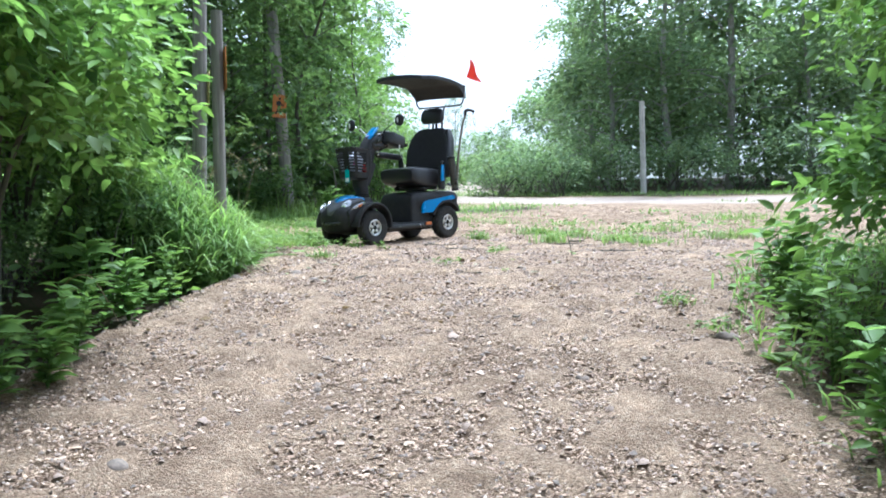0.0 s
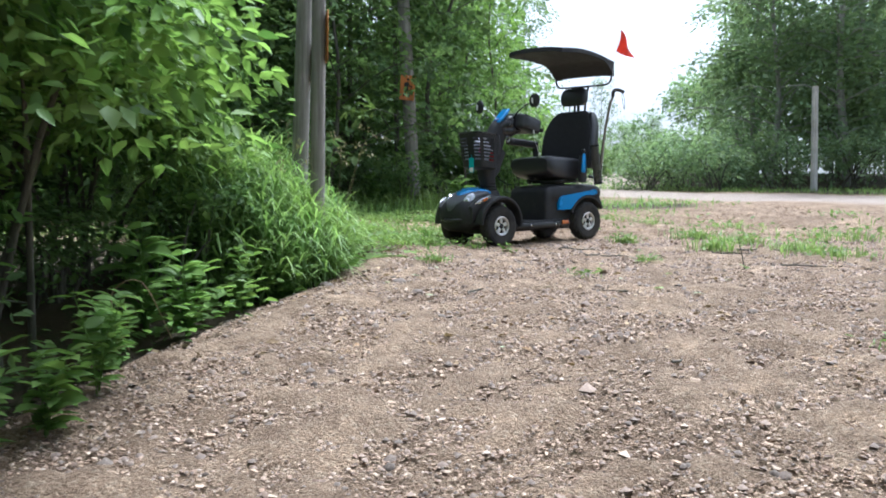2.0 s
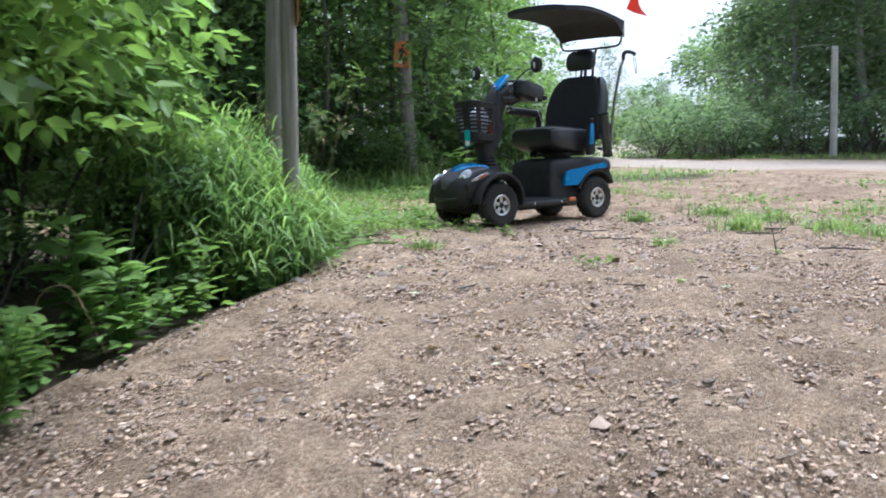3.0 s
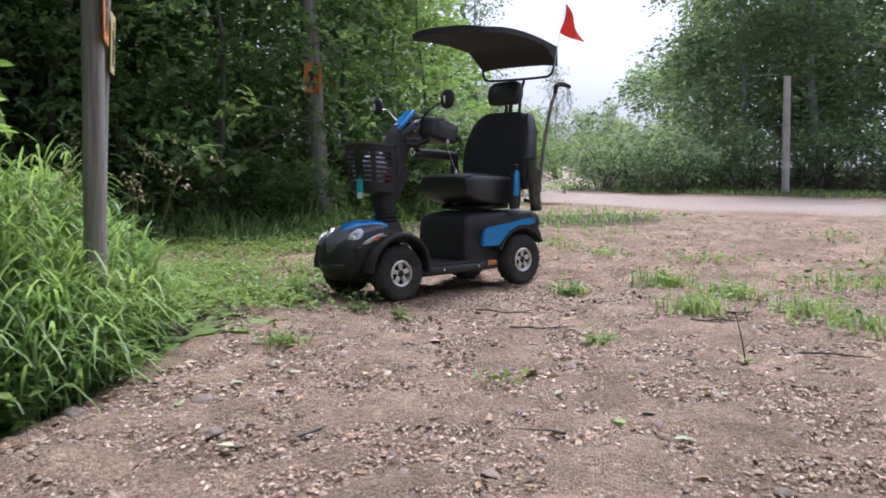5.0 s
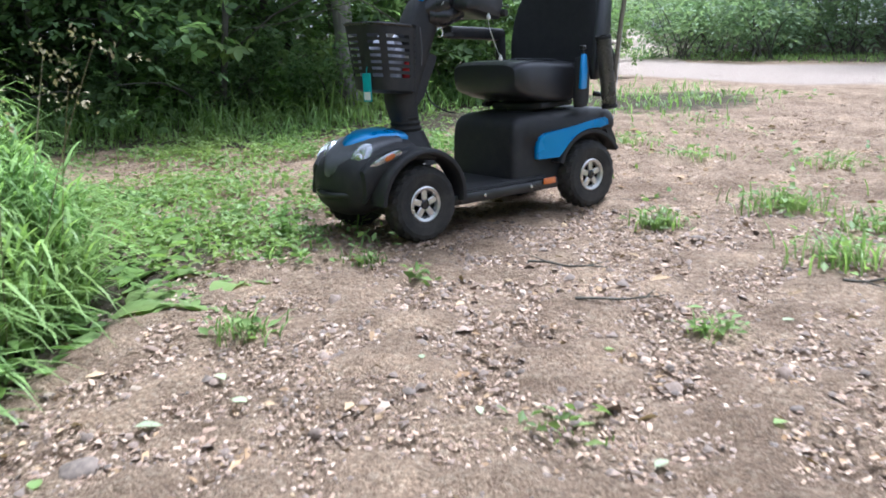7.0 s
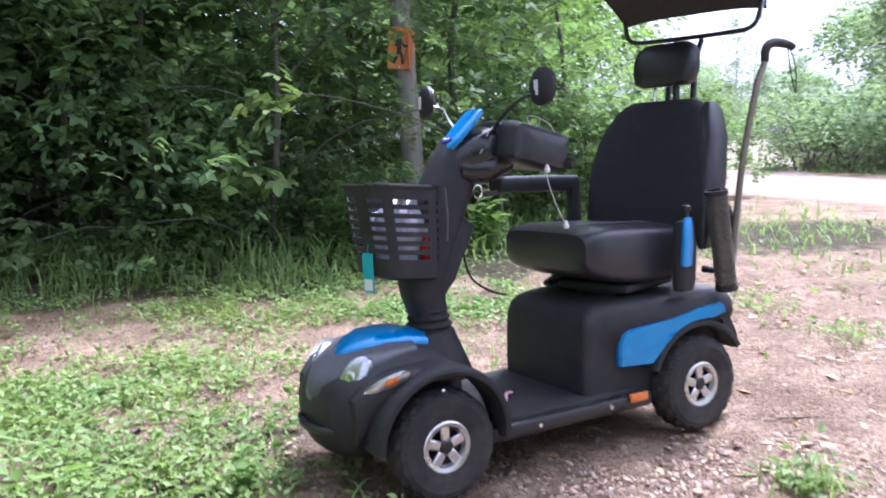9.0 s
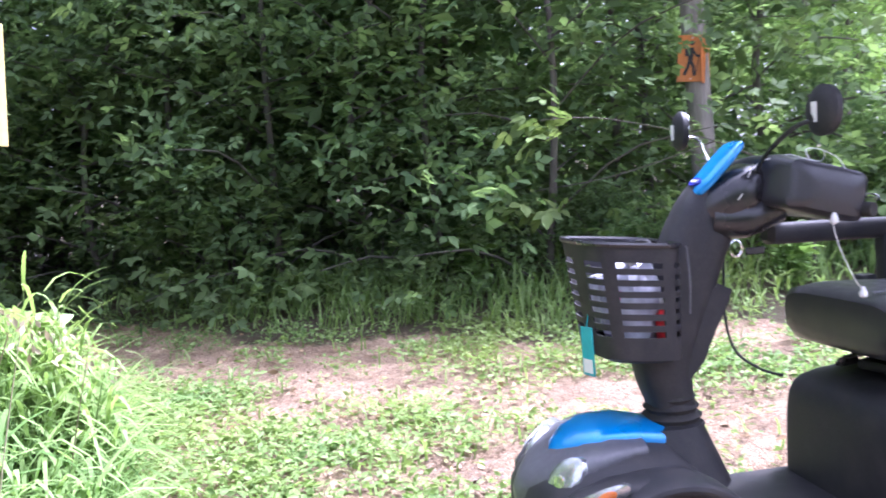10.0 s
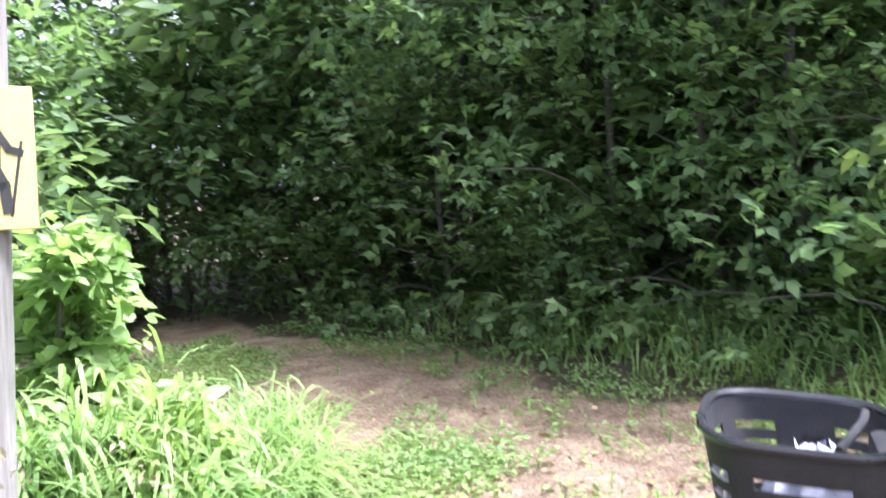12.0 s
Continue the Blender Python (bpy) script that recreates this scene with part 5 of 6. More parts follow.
for sgn in (1, -1):
    part("canopy_strut", tube([(-0.58, sgn * 0.05, 0.75), (-0.645, sgn * 0.05, 1.10), (-0.69, sgn * 0.05, 1.28), (-0.752, sgn * 0.05, 1.368)], 0.011, 10), STEEL, canopy)

# the backrest and all that hangs on it are turned a little to one side
SWIVEL = Matrix.Translation((-0.34, 0.05, 0)) @ Matrix.Rotation(radians(14), 4, "Z") @ Matrix.Translation((0.20, 0, 0))
for ob in scooter.children:
    if ob.name.split(".")[0] in ("seat_base", "seat_swivel", "seat_latch", "latch_knob", "backrest", "headrest_rod", "headrest", "armrest", "armrest_bracket", "bracket_cap", "bracket_knob", "rear_hoop", "canopy"):
        ob.matrix_basis = SWIVEL
canopy.matrix_basis = SWIVEL @ Matrix.Translation((-0.70, 0, 0)) @ Matrix.Rotation(radians(9), 4, "Z") @ Matrix.Translation((0.70, 0, 0))

# cane tube at the back, safety flag on its whip
holder = part("cane_tube", lathe([(0.034, 0.0), (0.036, 0.0), (0.036, 0.34), (0.034, 0.34)], (0, 0, 0), 24), SMOKY, scooter, "smoky brown cane holder tube")
holder.matrix_local = pose(-0.605, 0.325, 0.485, 90, 0, 0) @ Matrix.Rotation(radians(-7), 4, "Z")
for s in (0.005, 0.335):
    part("tube_collar", lathe([(0.033, s - 0.008), (0.039, s - 0.008), (0.039, s + 0.008), (0.033, s + 0.008)], (0, 0, 0), 24), BLACK, holder)
part("tube_foot", lathe([(0.001, 0.002), (0.036, 0.002), (0.036, 0.02), (0.001, 0.02)], (0, 0, 0), 24), BLACK, holder)
part("holder_bracket", box((0.15, 0.03, 0.045), (-0.635, 0.255, 0.80), 0.01, 2, None, Matrix.Rotation(radians(58), 3, "Z")), BLACK, scooter)
part("flag_whip", tube([(-0.70, 0.26, 0.42), (-0.78, 0.27, 1.0), (-0.88, 0.27, 1.5), (-0.985, 0.27, 1.85)], 0.0022, 6), WHITE, scooter, "thin pale fibreglass whip")
fl = bmesh.new()
pts = [(-0.99, 0.27, 1.86), (-0.915, 0.272, 1.66), (-1.14, 0.29, 1.61)]
nF = 8
grid = []
for i in range(nF + 1):
    row = []
    for j in range(nF + 1 - i):
        a, b = i / nF, j / nF
        p = np.array(pts[0]) * (1 - a - b) + np.array(pts[1]) * b + np.array(pts[2]) * a
        p[1] += 0.018 * math.sin(7 * a + 3 * b)
        row.append(fl.verts.new(p))
    grid.append(row)
for i in range(nF):
    for j in range(nF - i):
        fl.faces.new((grid[i][j], grid[i][j + 1], grid[i + 1][j]))
        if j + 1 < len(grid[i + 1]):
            fl.faces.new((grid[i][j + 1], grid[i + 1][j + 1], grid[i + 1][j]))
bmesh.ops.solidify(fl, geom=fl.faces[:], thickness=0.0015)
part("flag", fl, FLAG, scooter, "red-orange triangular safety flag")


def beside(x, y, z, rx=0, ry=0, rz=0):
    """A pose given in the scooter's own measures."""
    return SCOOTER @ pose(x, y, z, rx, ry, rz)


# ---- things carried on the scooter ----
cane = thing("walking_cane", beside(-0.615, 0.325, 0.50), "bent bronze walking cane standing in the holder tube", "cane")
part("shaft", tube([(0, 0, 0.0), (-0.075, 0, 0.40), (-0.15, 0, 0.66), (-0.185, 0.0, 0.73), (-0.195, 0.0, 0.765)], 0.011, 12, n=30), BRONZE, cane)
part("handle", tube([(-0.193, 0, 0.745), (-0.20, 0.0, 0.79), (-0.235, 0.0, 0.81), (-0.30, 0.0, 0.806), (-0.335, 0.0, 0.795)], (0.013, 0.016, 0.016, 0.015, 0.013), 12), RUBBER, cane, "black foam handle")
part("wrist_loop", tube([(-0.30, 0.006, 0.80), (-0.31, 0.012, 0.70), (-0.33, 0.012, 0.64), (-0.335, 0.01, 0.72), (-0.31, 0.006, 0.80)], 0.0025, 6), BLACK, cane)

tag = thing("hang_tag", beside(0.60, 0.055, 0.69, 0, 0, 20), "teal and white card tag hanging from the basket", "tag")
part("card", box((0.004, 0.045, 0.12), (0.0, 0, -0.03), 0.0015, 1), TEAL, tag)
part("label_patch", box((0.0012, 0.034, 0.034), (0.0027, 0, -0.066), 0.0004, 1), WHITE, tag)
part("cord", tube([(0, 0, 0.03), (-0.008, 0, 0.06), (-0.012, 0, 0.09)], 0.0016, 6), TEAL, tag)

bag_ = thing("plastic_bag", beside(0.47, 0.03, 0.66) @ Matrix.Diagonal((0.95, 0.95, 1.02, 1)), "crumpled pale plastic bag inside the basket", "bag")
rb = np.random.RandomState(3)
rings = []
for z, r in ((0, 0.05), (0.03, 0.075), (0.09, 0.08), (0.15, 0.07), (0.19, 0.05), (0.215, 0.02)):
    ring = super_ring((0, 0, z), EX, EY, r, r, 2, 22)
    rings.append(ring + rb.normal(0, 0.008, ring.shape))
part("sack", loft(rings), PALE, bag_)
rings = [super_ring((0.02, 0.06, 0.20 + z), EX, EY, r, r, 2, 12) + rb.normal(0, 0.004, (12, 3)) for z, r in ((0, 0.012), (0.02, 0.022), (0.035, 0.014))]
part("knot", loft(rings), WHITE, bag_)
pouch = thing("pouch", beside(0.50, 0.0, 0.68, 0, 0, 20), "small magenta cloth pouch in the basket", "pouch")
part("cloth", box((0.04, 0.06, 0.05), (0.03, 0.045, 0.105), 0.016), PINK, pouch)
lighter = thing("red_bottle", beside(0.415, 0.095, 0.665), "small red plastic bottle in the basket", "bottle")
part("bottle", loft([super_ring((0, 0, z), EX, EY, r, r, 2, 16) for z, r in ((0, 0.02), (0.005, 0.024), (0.07, 0.024), (0.085, 0.012), (0.10, 0.011))]), RED, lighter)
part("cap", loft([super_ring((0, 0, z), EX, EY, 0.013, 0.013, 2, 14) for z in (0.10, 0.118)]), WHITE, lighter)
cloth2 = thing("white_packet", beside(0.50, -0.06, 0.68, 10, 0, 0), "folded white packet lying in the basket", "packet")
part("wrapper", box((0.08, 0.09, 0.15), (0, 0, 0.075), 0.02), PALE, cloth2)

buds = thing("earphones", beside(0.03, -0.055, -0.03), "white wired earphones looped over the handlebar cover", "earphones")
part("cable", tube([(0.205, 0.115, 1.005), (0.175, 0.15, 1.03), (0.13, 0.14, 1.10), (0.06, 0.16, 1.122), (0.00, 0.130, 1.112), (-0.03, 0.165, 1.10), (-0.02, 0.192, 1.125), (0.02, 0.185, 1.13), (0.015, 0.215, 1.08), (-0.005, 0.230, 1.03), (-0.01, 0.233, 0.965)], 0.0013, 7, n=70), WHITE, buds)
part("cable", tube([(-0.02, 0.192, 1.125), (-0.05, 0.210, 1.10), (-0.055, 0.230, 1.05), (-0.03, 0.234, 1.0), (-0.01, 0.233, 0.965), (-0.02, 0.236, 0.90), (-0.055, 0.234, 0.82), (-0.085, 0.222, 0.785)], 0.0013, 7, n=50), WHITE, buds)
for p in ((-0.012, 0.235, 0.962), (-0.088, 0.219, 0.777)):
    part("earbud", loft([super_ring((p[0], p[1], p[2] + z), EX, EY, r, r, 2, 12) for z, r in ((-0.012, 0.004), (-0.008, 0.009), (0.0, 0.010), (0.006, 0.007), (0.016, 0.004))]), WHITE, buds)
part("cable_loop", tube([(0.265, 0.005, 1.03), (0.285, 0.025, 0.99), (0.295, 0.045, 0.955), (0.29, 0.075, 0.965), (0.27, 0.085, 1.0), (0.25, 0.085, 1.02)], 0.002, 6), WHITE, buds)
lead = thing("black_cable", beside(0, 0, 0), "thin black cable hanging down beside the seat", "cable")
part("lead", tube([(0.10, -0.20, 0.99), (0.115, -0.20, 0.80), (0.12, -0.20, 0.66), (0.10, -0.19, 0.56), (0.05, -0.15, 0.51), (0.0, -0.12, 0.492)], 0.004, 7, n=40), BLACK, lead)
scrap = thing("ribbon_scrap", beside(0.20, 0.10, 0.194), "pink and white scrap of ribbon on the footboard", "scrap")
part("ribbon", tube([(0.05, 0.06, 0.004), (0.02, 0.03, 0.01), (-0.02, 0.02, 0.004), (-0.05, -0.02, 0.012), (-0.09, -0.05, 0.004)], 0.006, 6), plain("pink_ribbon", (0.62, 0.35, 0.36), 0.6, grain=0.4), scrap)

# ---- low plants ----
def scatter(rng, n, x0, x1, y0, y1, keep):
    """Places on the ground in a stretch of the plan, kept where keep(x, y) is above a random number."""
    x, y = rng.uniform(x0, x1, n), rng.uniform(y0, y1, n)
    k = keep(x, y) > rng.rand(n)
    return x[k], y[k]


def stuff(name, arrays, mat, label, category):
    return tagged(put_mesh(name, *arrays, mat), label, category, kind="stuff")


rng = np.random.RandomState(21)
# tall grass round the trail post
grass_end = lambda x: 6.87 + (0.136 - x) * 0.56      # the grass gives way to the clearing
tall_edge = lambda y: np.interp(y, (5.8, 6.6, 7.2, 7.8, 8.4), (-1.52, -1.48, -1.55, -1.68, -1.88))
clump = lambda x, y: np.clip((tall_edge(y) + 0.06 - x) / 0.25, 0, 1) * np.clip((x + 3.45 + 0.3 * vn(x, y, 0.5)) / 0.5, 0, 1) * np.where(x < -2.65, np.clip((y - 7.55) / 0.3, 0, 1), 1) * np.clip((y - 6.15) / 0.6, 0, 1) * np.clip((grass_end(x) - 0.05 - y) / 0.3, 0, 1)
def reeds(rng, base, height, per=7, width=0.0062):
    """Arrays of upright grass stems, each set with broad blades that rise and then droop."""
    n = len(base)
    h = height * rng.uniform(0.7, 1.15, n)
    laz = rng.uniform(0, 6.28, n)
    lean = np.stack((np.cos(laz), np.sin(laz), np.zeros(n)), 1) * (h * rng.uniform(0.03, 0.28, n))[:, None]
    i = np.repeat(np.arange(n), per)
    f = np.tile(np.linspace(0.12, 0.97, per), n) + rng.normal(0, 0.04, n * per)
    az = rng.uniform(0, 6.28, n * per)
    d = np.stack((np.cos(az), np.sin(az), np.zeros(n * per)), 1)
    side = np.stack((-np.sin(az), np.cos(az), np.zeros(n * per)), 1)
    foot = base[i] + lean[i] * (f ** 2)[:, None] + np.array((0, 0, 1.0)) * (h[i] * f)[:, None]
    L = (0.20 + 0.16 * np.sin(np.pi * np.clip(f, 0, 1))) * rng.uniform(0.7, 1.25, n * per)
    el, dr = rng.uniform(0.75, 1.30, n * per), rng.uniform(0.25, 1.0, n * per)
    V = []
    for q, w in ((0, 0.55), (0.3, 1.0), (0.6, 0.9), (0.85, 0.55), (1.0, 0.0)):
        c = foot + d * (L * q * np.cos(el) * (1 + 0.5 * q))[:, None] + np.array((0, 0, 1.0)) * (L * (np.sin(el) * q - dr * q ** 2.6))[:, None]
        V += [c - side * width * w, c + side * width * w] if w else [c]
    V = np.stack(V, 1)
    F0 = np.array([(0, 1, 3), (0, 3, 2), (2, 3, 5), (2, 5, 4), (4, 5, 7), (4, 7, 6), (6, 7, 8)])
    leafs = V.reshape(-1, 3), (F0[None] + (np.arange(n * per) * 9)[:, None, None]).reshape(-1, 3)
    culm = []
    for q, w in ((0, 0.003), (0.5, 0.0025), (1.0, 0.0012)):
        c = base + lean * q * q + np.array((0, 0, 1.0)) * (h * q)[:, None]
        for k in range(3):
            culm.append(c + w * np.array((math.cos(k * 2.094), math.sin(k * 2.094), 0)))
    F1 = np.array([(a + k, a + (k + 1) % 3, a + 3 + k) for a in (0, 3) for k in range(3)] + [(a + (k + 1) % 3, a + 3 + (k + 1) % 3, a + 3 + k) for a in (0, 3) for k in range(3)])
    stalks = np.stack(culm, 1).reshape(-1, 3), (F1[None] + (np.arange(n) * 9)[:, None, None]).reshape(-1, 3)
    return join([leafs, stalks])


x, y = scatter(rng, 11500, -3.7, -1.1, 5.8, 8.9, clump)
hgt = np.clip(0.46 + 0.85 * (tall_edge(y) - x), 0.28, 1.0) * np.clip(0.62 + (grass_end(x) - y) * 0.9, 0.62, 1.0)
hgt = hgt * np.clip(1 + 0.9 * (x + 2.35), 0.5, 1)
stuff("undergrass", blades(rng, on_ground(x, y, -0.02), hgt * 0.75, 0.5, 0.0075, 0.6), TALL_GRASS, "fine green grass between the tall stems", "grass")
x, y = scatter(rng, 8500, -3.7, -1.1, 5.8, 8.9, clump)
hgt = np.clip(0.34 + 0.80 * (tall_edge(y) - x), 0.22, 0.86) * np.clip(0.62 + (grass_end(x) - y) * 0.9, 0.62, 1.0)
hgt = hgt * np.clip(1 + 0.9 * (x + 2.35), 0.5, 1)
stuff("tall_grass", reeds(rng, on_ground(x, y, -0.02), hgt), TALL_GRASS, "tall broad-bladed green grass round the trail posts", "grass")
# seed heads on long stalks above it
heads = []
for _ in range(9):
    px, py = rng.uniform(-2.1, -1.5), rng.uniform(7.0, 7.9)
    b = on_ground(px, py)
    lean_ = rng.uniform(-0.2, 0.2, 2)
    tip = b + (lean_[0] + 0.1, lean_[1], rng.uniform(0.75, 1.05))
    mid_ = (b + tip) / 2 + (0, 0, 0.08)
    heads.append(stick((b, mid_, tip), (0.003, 0.002, 0.001), 4, 8))
    pts = tip + rng.normal(0, 0.012, (26, 3)) + np.outer(rng.uniform(-0.6, 1, 26), (lean_[0] * 0.5 + 0.07, lean_[1] * 0.5, -0.07))
    heads.append(leaves(rng, pts, rng.normal(0, 1, (26, 3)) + (0.6, 0, -0.8), 0.024, OVAL, 1.0))
stuff("grass_seed_heads", join(heads), leaf_material("seed_head", (0.20, 0.18, 0.10), (0.36, 0.33, 0.22), 0.2, 0.7), "feathery pale grass seed heads", "grass")

# grass fringe below the trees across the clearing
def fringe(x, y):
    d = y - wood_edge(x) + 0.7 * vn(x, y, 0.8)
    return np.clip(d / 0.45 + 0.1, 0, 1) * np.clip((2.3 - d) / 1.0, 0, 1) * np.clip(0.75 + 0.9 * vn(x, y, 0.45), 0.1, 1) * np.clip((x + 7.2) / 2.5, 0.15, 1)


x, y = scatter(rng, 26000, -10.0, -0.4, 8.6, 15.0, fringe)
hgt = 0.20 + 0.22 * np.clip((y - wood_edge(x)) / 0.9, 0, 1)
stuff("woodland_edge_grass", blades(rng, on_ground(x, y, -0.01), hgt, 0.75, 0.0085, 0.6), GRASS, "rough arching grass along the edge of the wood", "grass")
# road verge and far bank grass
verge = lambda x, y: np.where((y - road_mid(x) > 1.9) & (y - road_mid(x) < 4.6), 0.75, 0) + 1.6 * np.exp(-((y - 13.7) / 1.3) ** 2) * np.clip((1.6 - x) / 0.9, 0, 1) * (0.6 + vn(x, y, 0.9))
x, y = scatter(rng, 30000, -1.0, 15.0, 10.5, 23.5, verge)
stuff("verge_grass", blades(rng, on_ground(x, y, -0.01), 0.13, 0.8, 0.009), GRASS, "short grass verge along the gravel road", "grass")
rightgreen = lambda x, y: np.clip((x - right_edge(y) + 0.15) / 0.4, 0, 1) * 0.8
x, y = scatter(rng, 9000, 1.5, 6.0, 2.2, 9.5, rightgreen)
stuff("bank_grass", blades(rng, on_ground(x, y, -0.01), 0.20, 0.6, 0.010), GRASS, "rough grass on the bank beside the track", "grass")
# small broad-leaved weeds: clearing, verge, feet of the hedges
low = lambda x, y: 0.72 * np.clip(0.42 + 1.1 * vn(x, y, 0.55) + 0.6 * vn(x, y, 1.6) + 1.2 * vn(x, y, 0.2), 0.03, 1) * np.clip((left_edge(y) + 0.5 - x) / 0.5, 0, 1) * np.clip((wood_edge(x) + 0.5 - y) / 1.4, 0.06, 1) * (1 - 0.85 * np.exp(-((y - 9.75 - 0.14 * (x + 3)) / 0.38) ** 2))
x, y = scatter(rng, 84000, -8.0, -0.5, 7.6, 12.5, lambda x, y: low(x, y) * np.clip((y - 7.8) / 0.7, 0, 1))
n = len(x)
rep = 3
az = rng.uniform(0, 6.28, n * rep)
pos = np.repeat(on_ground(x, y, 0.015), rep, 0) + np.stack((np.cos(az) * 0.012, np.sin(az) * 0.012, rng.uniform(0, 0.05, n * rep)), 1)
stuff("clearing_weeds", leaves(rng, pos, np.stack((np.cos(az), np.sin(az), rng.uniform(-0.1, 0.6, n * rep)), 1), 0.038, OVAL, 0.55), WEED_LEAF, "low green broad-leaved weeds over the clearing", "weeds")
x, y = scatter(rng, 16000, -7, -0.8, 8.0, 12.0, lambda x, y: np.clip(low(x, y) * 0.9, 0, 1))
stuff("clearing_grass", blades(rng, on_ground(x, y, -0.005), 0.11, 0.7, 0.008), GRASS, "short grass among the weeds of the clearing", "grass")
foot = lambda x, y: np.maximum(np.clip((left_edge(y) + 0.06 - x) / 0.3, 0, 1) * np.clip((x - left_edge(y) + 0.6) / 0.25, 0, 1) * np.clip((8.3 - y), 0, 1) * np.clip(0.25 + 0.5 * (y - 4.0), 0.22, 1), np.clip((x - right_edge(y) + 0.12) / 0.3, 0, 1)) * np.clip(0.45 + 1.2 * vn(x, y, 0.4), 0, 1)
x, y = scatter(rng, 16000, -3.2, 3.8, 1.8, 8.6, foot)
n = len(x)
az = rng.uniform(0, 6.28, n * rep)
pos = np.repeat(on_ground(x, y, 0.02), rep, 0) + np.stack((np.cos(az) * 0.03, np.sin(az) * 0.03, rng.uniform(0, 0.16, n * rep)), 1)
stuff("verge_weeds", leaves(rng, pos, np.stack((np.cos(az), np.sin(az), rng.uniform(-0.2, 0.5, n * rep)), 1), 0.075, BLADE, 0.35), LEAF_HEDGE, "leafy weeds at the feet of the bushes", "weeds")
x, y = scatter(rng, 9000, -0.9, 6.5, 9.3, 14.5, lambda x, y: np.clip(vn(x, y, 0.9) * 1.6 - 0.22, 0, 0.6))
stuff("sparse_weeds", leaves(rng, on_ground(x, y, 0.015), np.stack((rng.normal(0, 1, len(x)), rng.normal(0, 1, len(x)), rng.uniform(0, 0.9, len(x))), 1), 0.06, OVAL, 0.4), GRASS, "sparse weeds on the bare apron beside the road", "weeds")


def make_weed(seed, h, n, leaf, mat, shape, label, name="weed", splay=0.25):
    """Upright stems set with leaves from the ground up."""
    r = np.random.RandomState(seed)
    root = thing(name, Matrix(), label, "weed", "weeds along the verge")
    wood, pos, way = [], [], []
    for k in range(n):
        az = r.uniform(0, 6.28)
        tip = np.array((math.cos(az) * splay * h, math.sin(az) * splay * h, h * r.uniform(0.7, 1.1)))
        wood.append(stick((np.array((0, 0, -0.04)), tip * (0.3, 0.3, 0.5), tip), (0.005, 0.004, 0.002), 5, 6))
        for s in np.linspace(0.2, 1.0, 9):
            for q in range(2):
                a = az + s * 9 + q * 3.14
                pos.append(tip * (0.55 * s + 0.45 * s * s, 0.55 * s + 0.45 * s * s, s))
                way.append((math.cos(a), math.sin(a), r.uniform(-0.1, 0.5)))
    put_mesh("stem", *join(wood), LEAF_HEDGE, root)
    tagged(put_mesh("leafage", *leaves(r, np.array(pos), np.array(way), leaf, shape, 0.3), mat, root), kind="stuff")
    return root


weed_kinds = [make_weed(210 + k, 0.38 + 0.1 * k, 4, 0.13, LEAF_HEDGE, OVATE, "leafy green weed at the edge of the track") for k in range(3)]
plant(weed_kinds, [(-1.70, 4.2, 0.8), (-1.82, 4.0, 0.9), (-1.72, 4.55, 0.7), (-1.9, 4.95, 1.1), (-1.8, 5.45, 1.0), (-1.72, 5.9, 1.0), (-1.62, 6.25, 0.9), (-2.1, 5.6, 1.3), (-2.1, 6.3, 1.5), (-1.95, 6.7, 1.4), (1.75, 3.5, 1.0), (1.8, 4.2, 1.1), (1.95, 4.9, 1.0), (2.1, 5.6, 1.2), (1.7, 2.9, 1.0), (2.5, 6.4, 1.1), (-1.2, 8.35, 0.4), (-2.6, 12.0, 1.3), (-1.6, 12.4, 1.3), (-3.6, 11.7, 1.2)], rng)
# bright young dogwood beside the post
for seed, h, w, n, px, py in ((230, 1.62, 0.30, 150, -2.98, 7.68), (231, 0.85, 0.55, 150, -2.74, 7.98)):
    make_shrub(seed, h, w, n, 15, 0.085, OVATE, LEAF_BRIGHT, "young_shrub", "bright green young broad-leaved shrub beside the trail post", "shrub", m=at(px, py), clump_size=0.26, stems=8, shell=0.3)
# low branch with large pale leaves in front of the wood
br = thing("maple_sapling", at(-1.55, 12.75), "slim maple sapling holding out a low branch of pale leaves", "sapling")
bz = 2.95 - float(rise(-1.55, 12.75))
put_mesh("trunk", *stick(((0, 0, -0.1), (-0.04, 0.0, 0.6), (-0.10, -0.1, bz - 0.35)), (0.016, 0.013, 0.009), 6, 9), BARK, br)
put_mesh("branch", *stick(((-0.10, -0.1, bz - 0.35), (-0.35, -0.8, bz - 0.12), (-0.7, -1.5, bz + 0.02), (-0.93, -1.85, bz + 0.02)), (0.006, 0.005, 0.0035, 0.002), 5, 12), BARK, br)
put_mesh("branch", *stick(((-0.35, -0.8, bz - 0.12), (-0.8, -1.2, bz - 0.3), (-1.25, -1.45, bz - 0.38)), (0.004, 0.0035, 0.002), 5, 10), BARK, br)
rs = np.random.RandomState(8)
sp, sw = sprays(rs, np.array([(-0.93, -1.9, bz), (-0.8, -1.85, bz + 0.03), (-1.0, -1.75, bz + 0.02), (-1.3, -1.5, bz - 0.38), (-1.15, -1.5, bz - 0.42), (-1.45, -1.4, bz - 0.5)]), rs.normal(0, 0.4, (6, 3)) + (-0.3, -1, 0), 8, 0.26)
tagged(put_mesh("leafage", *leaves(rs, sp, sw, 0.17, TRIO, 0.3), WEED_LEAF, br), kind="stuff")

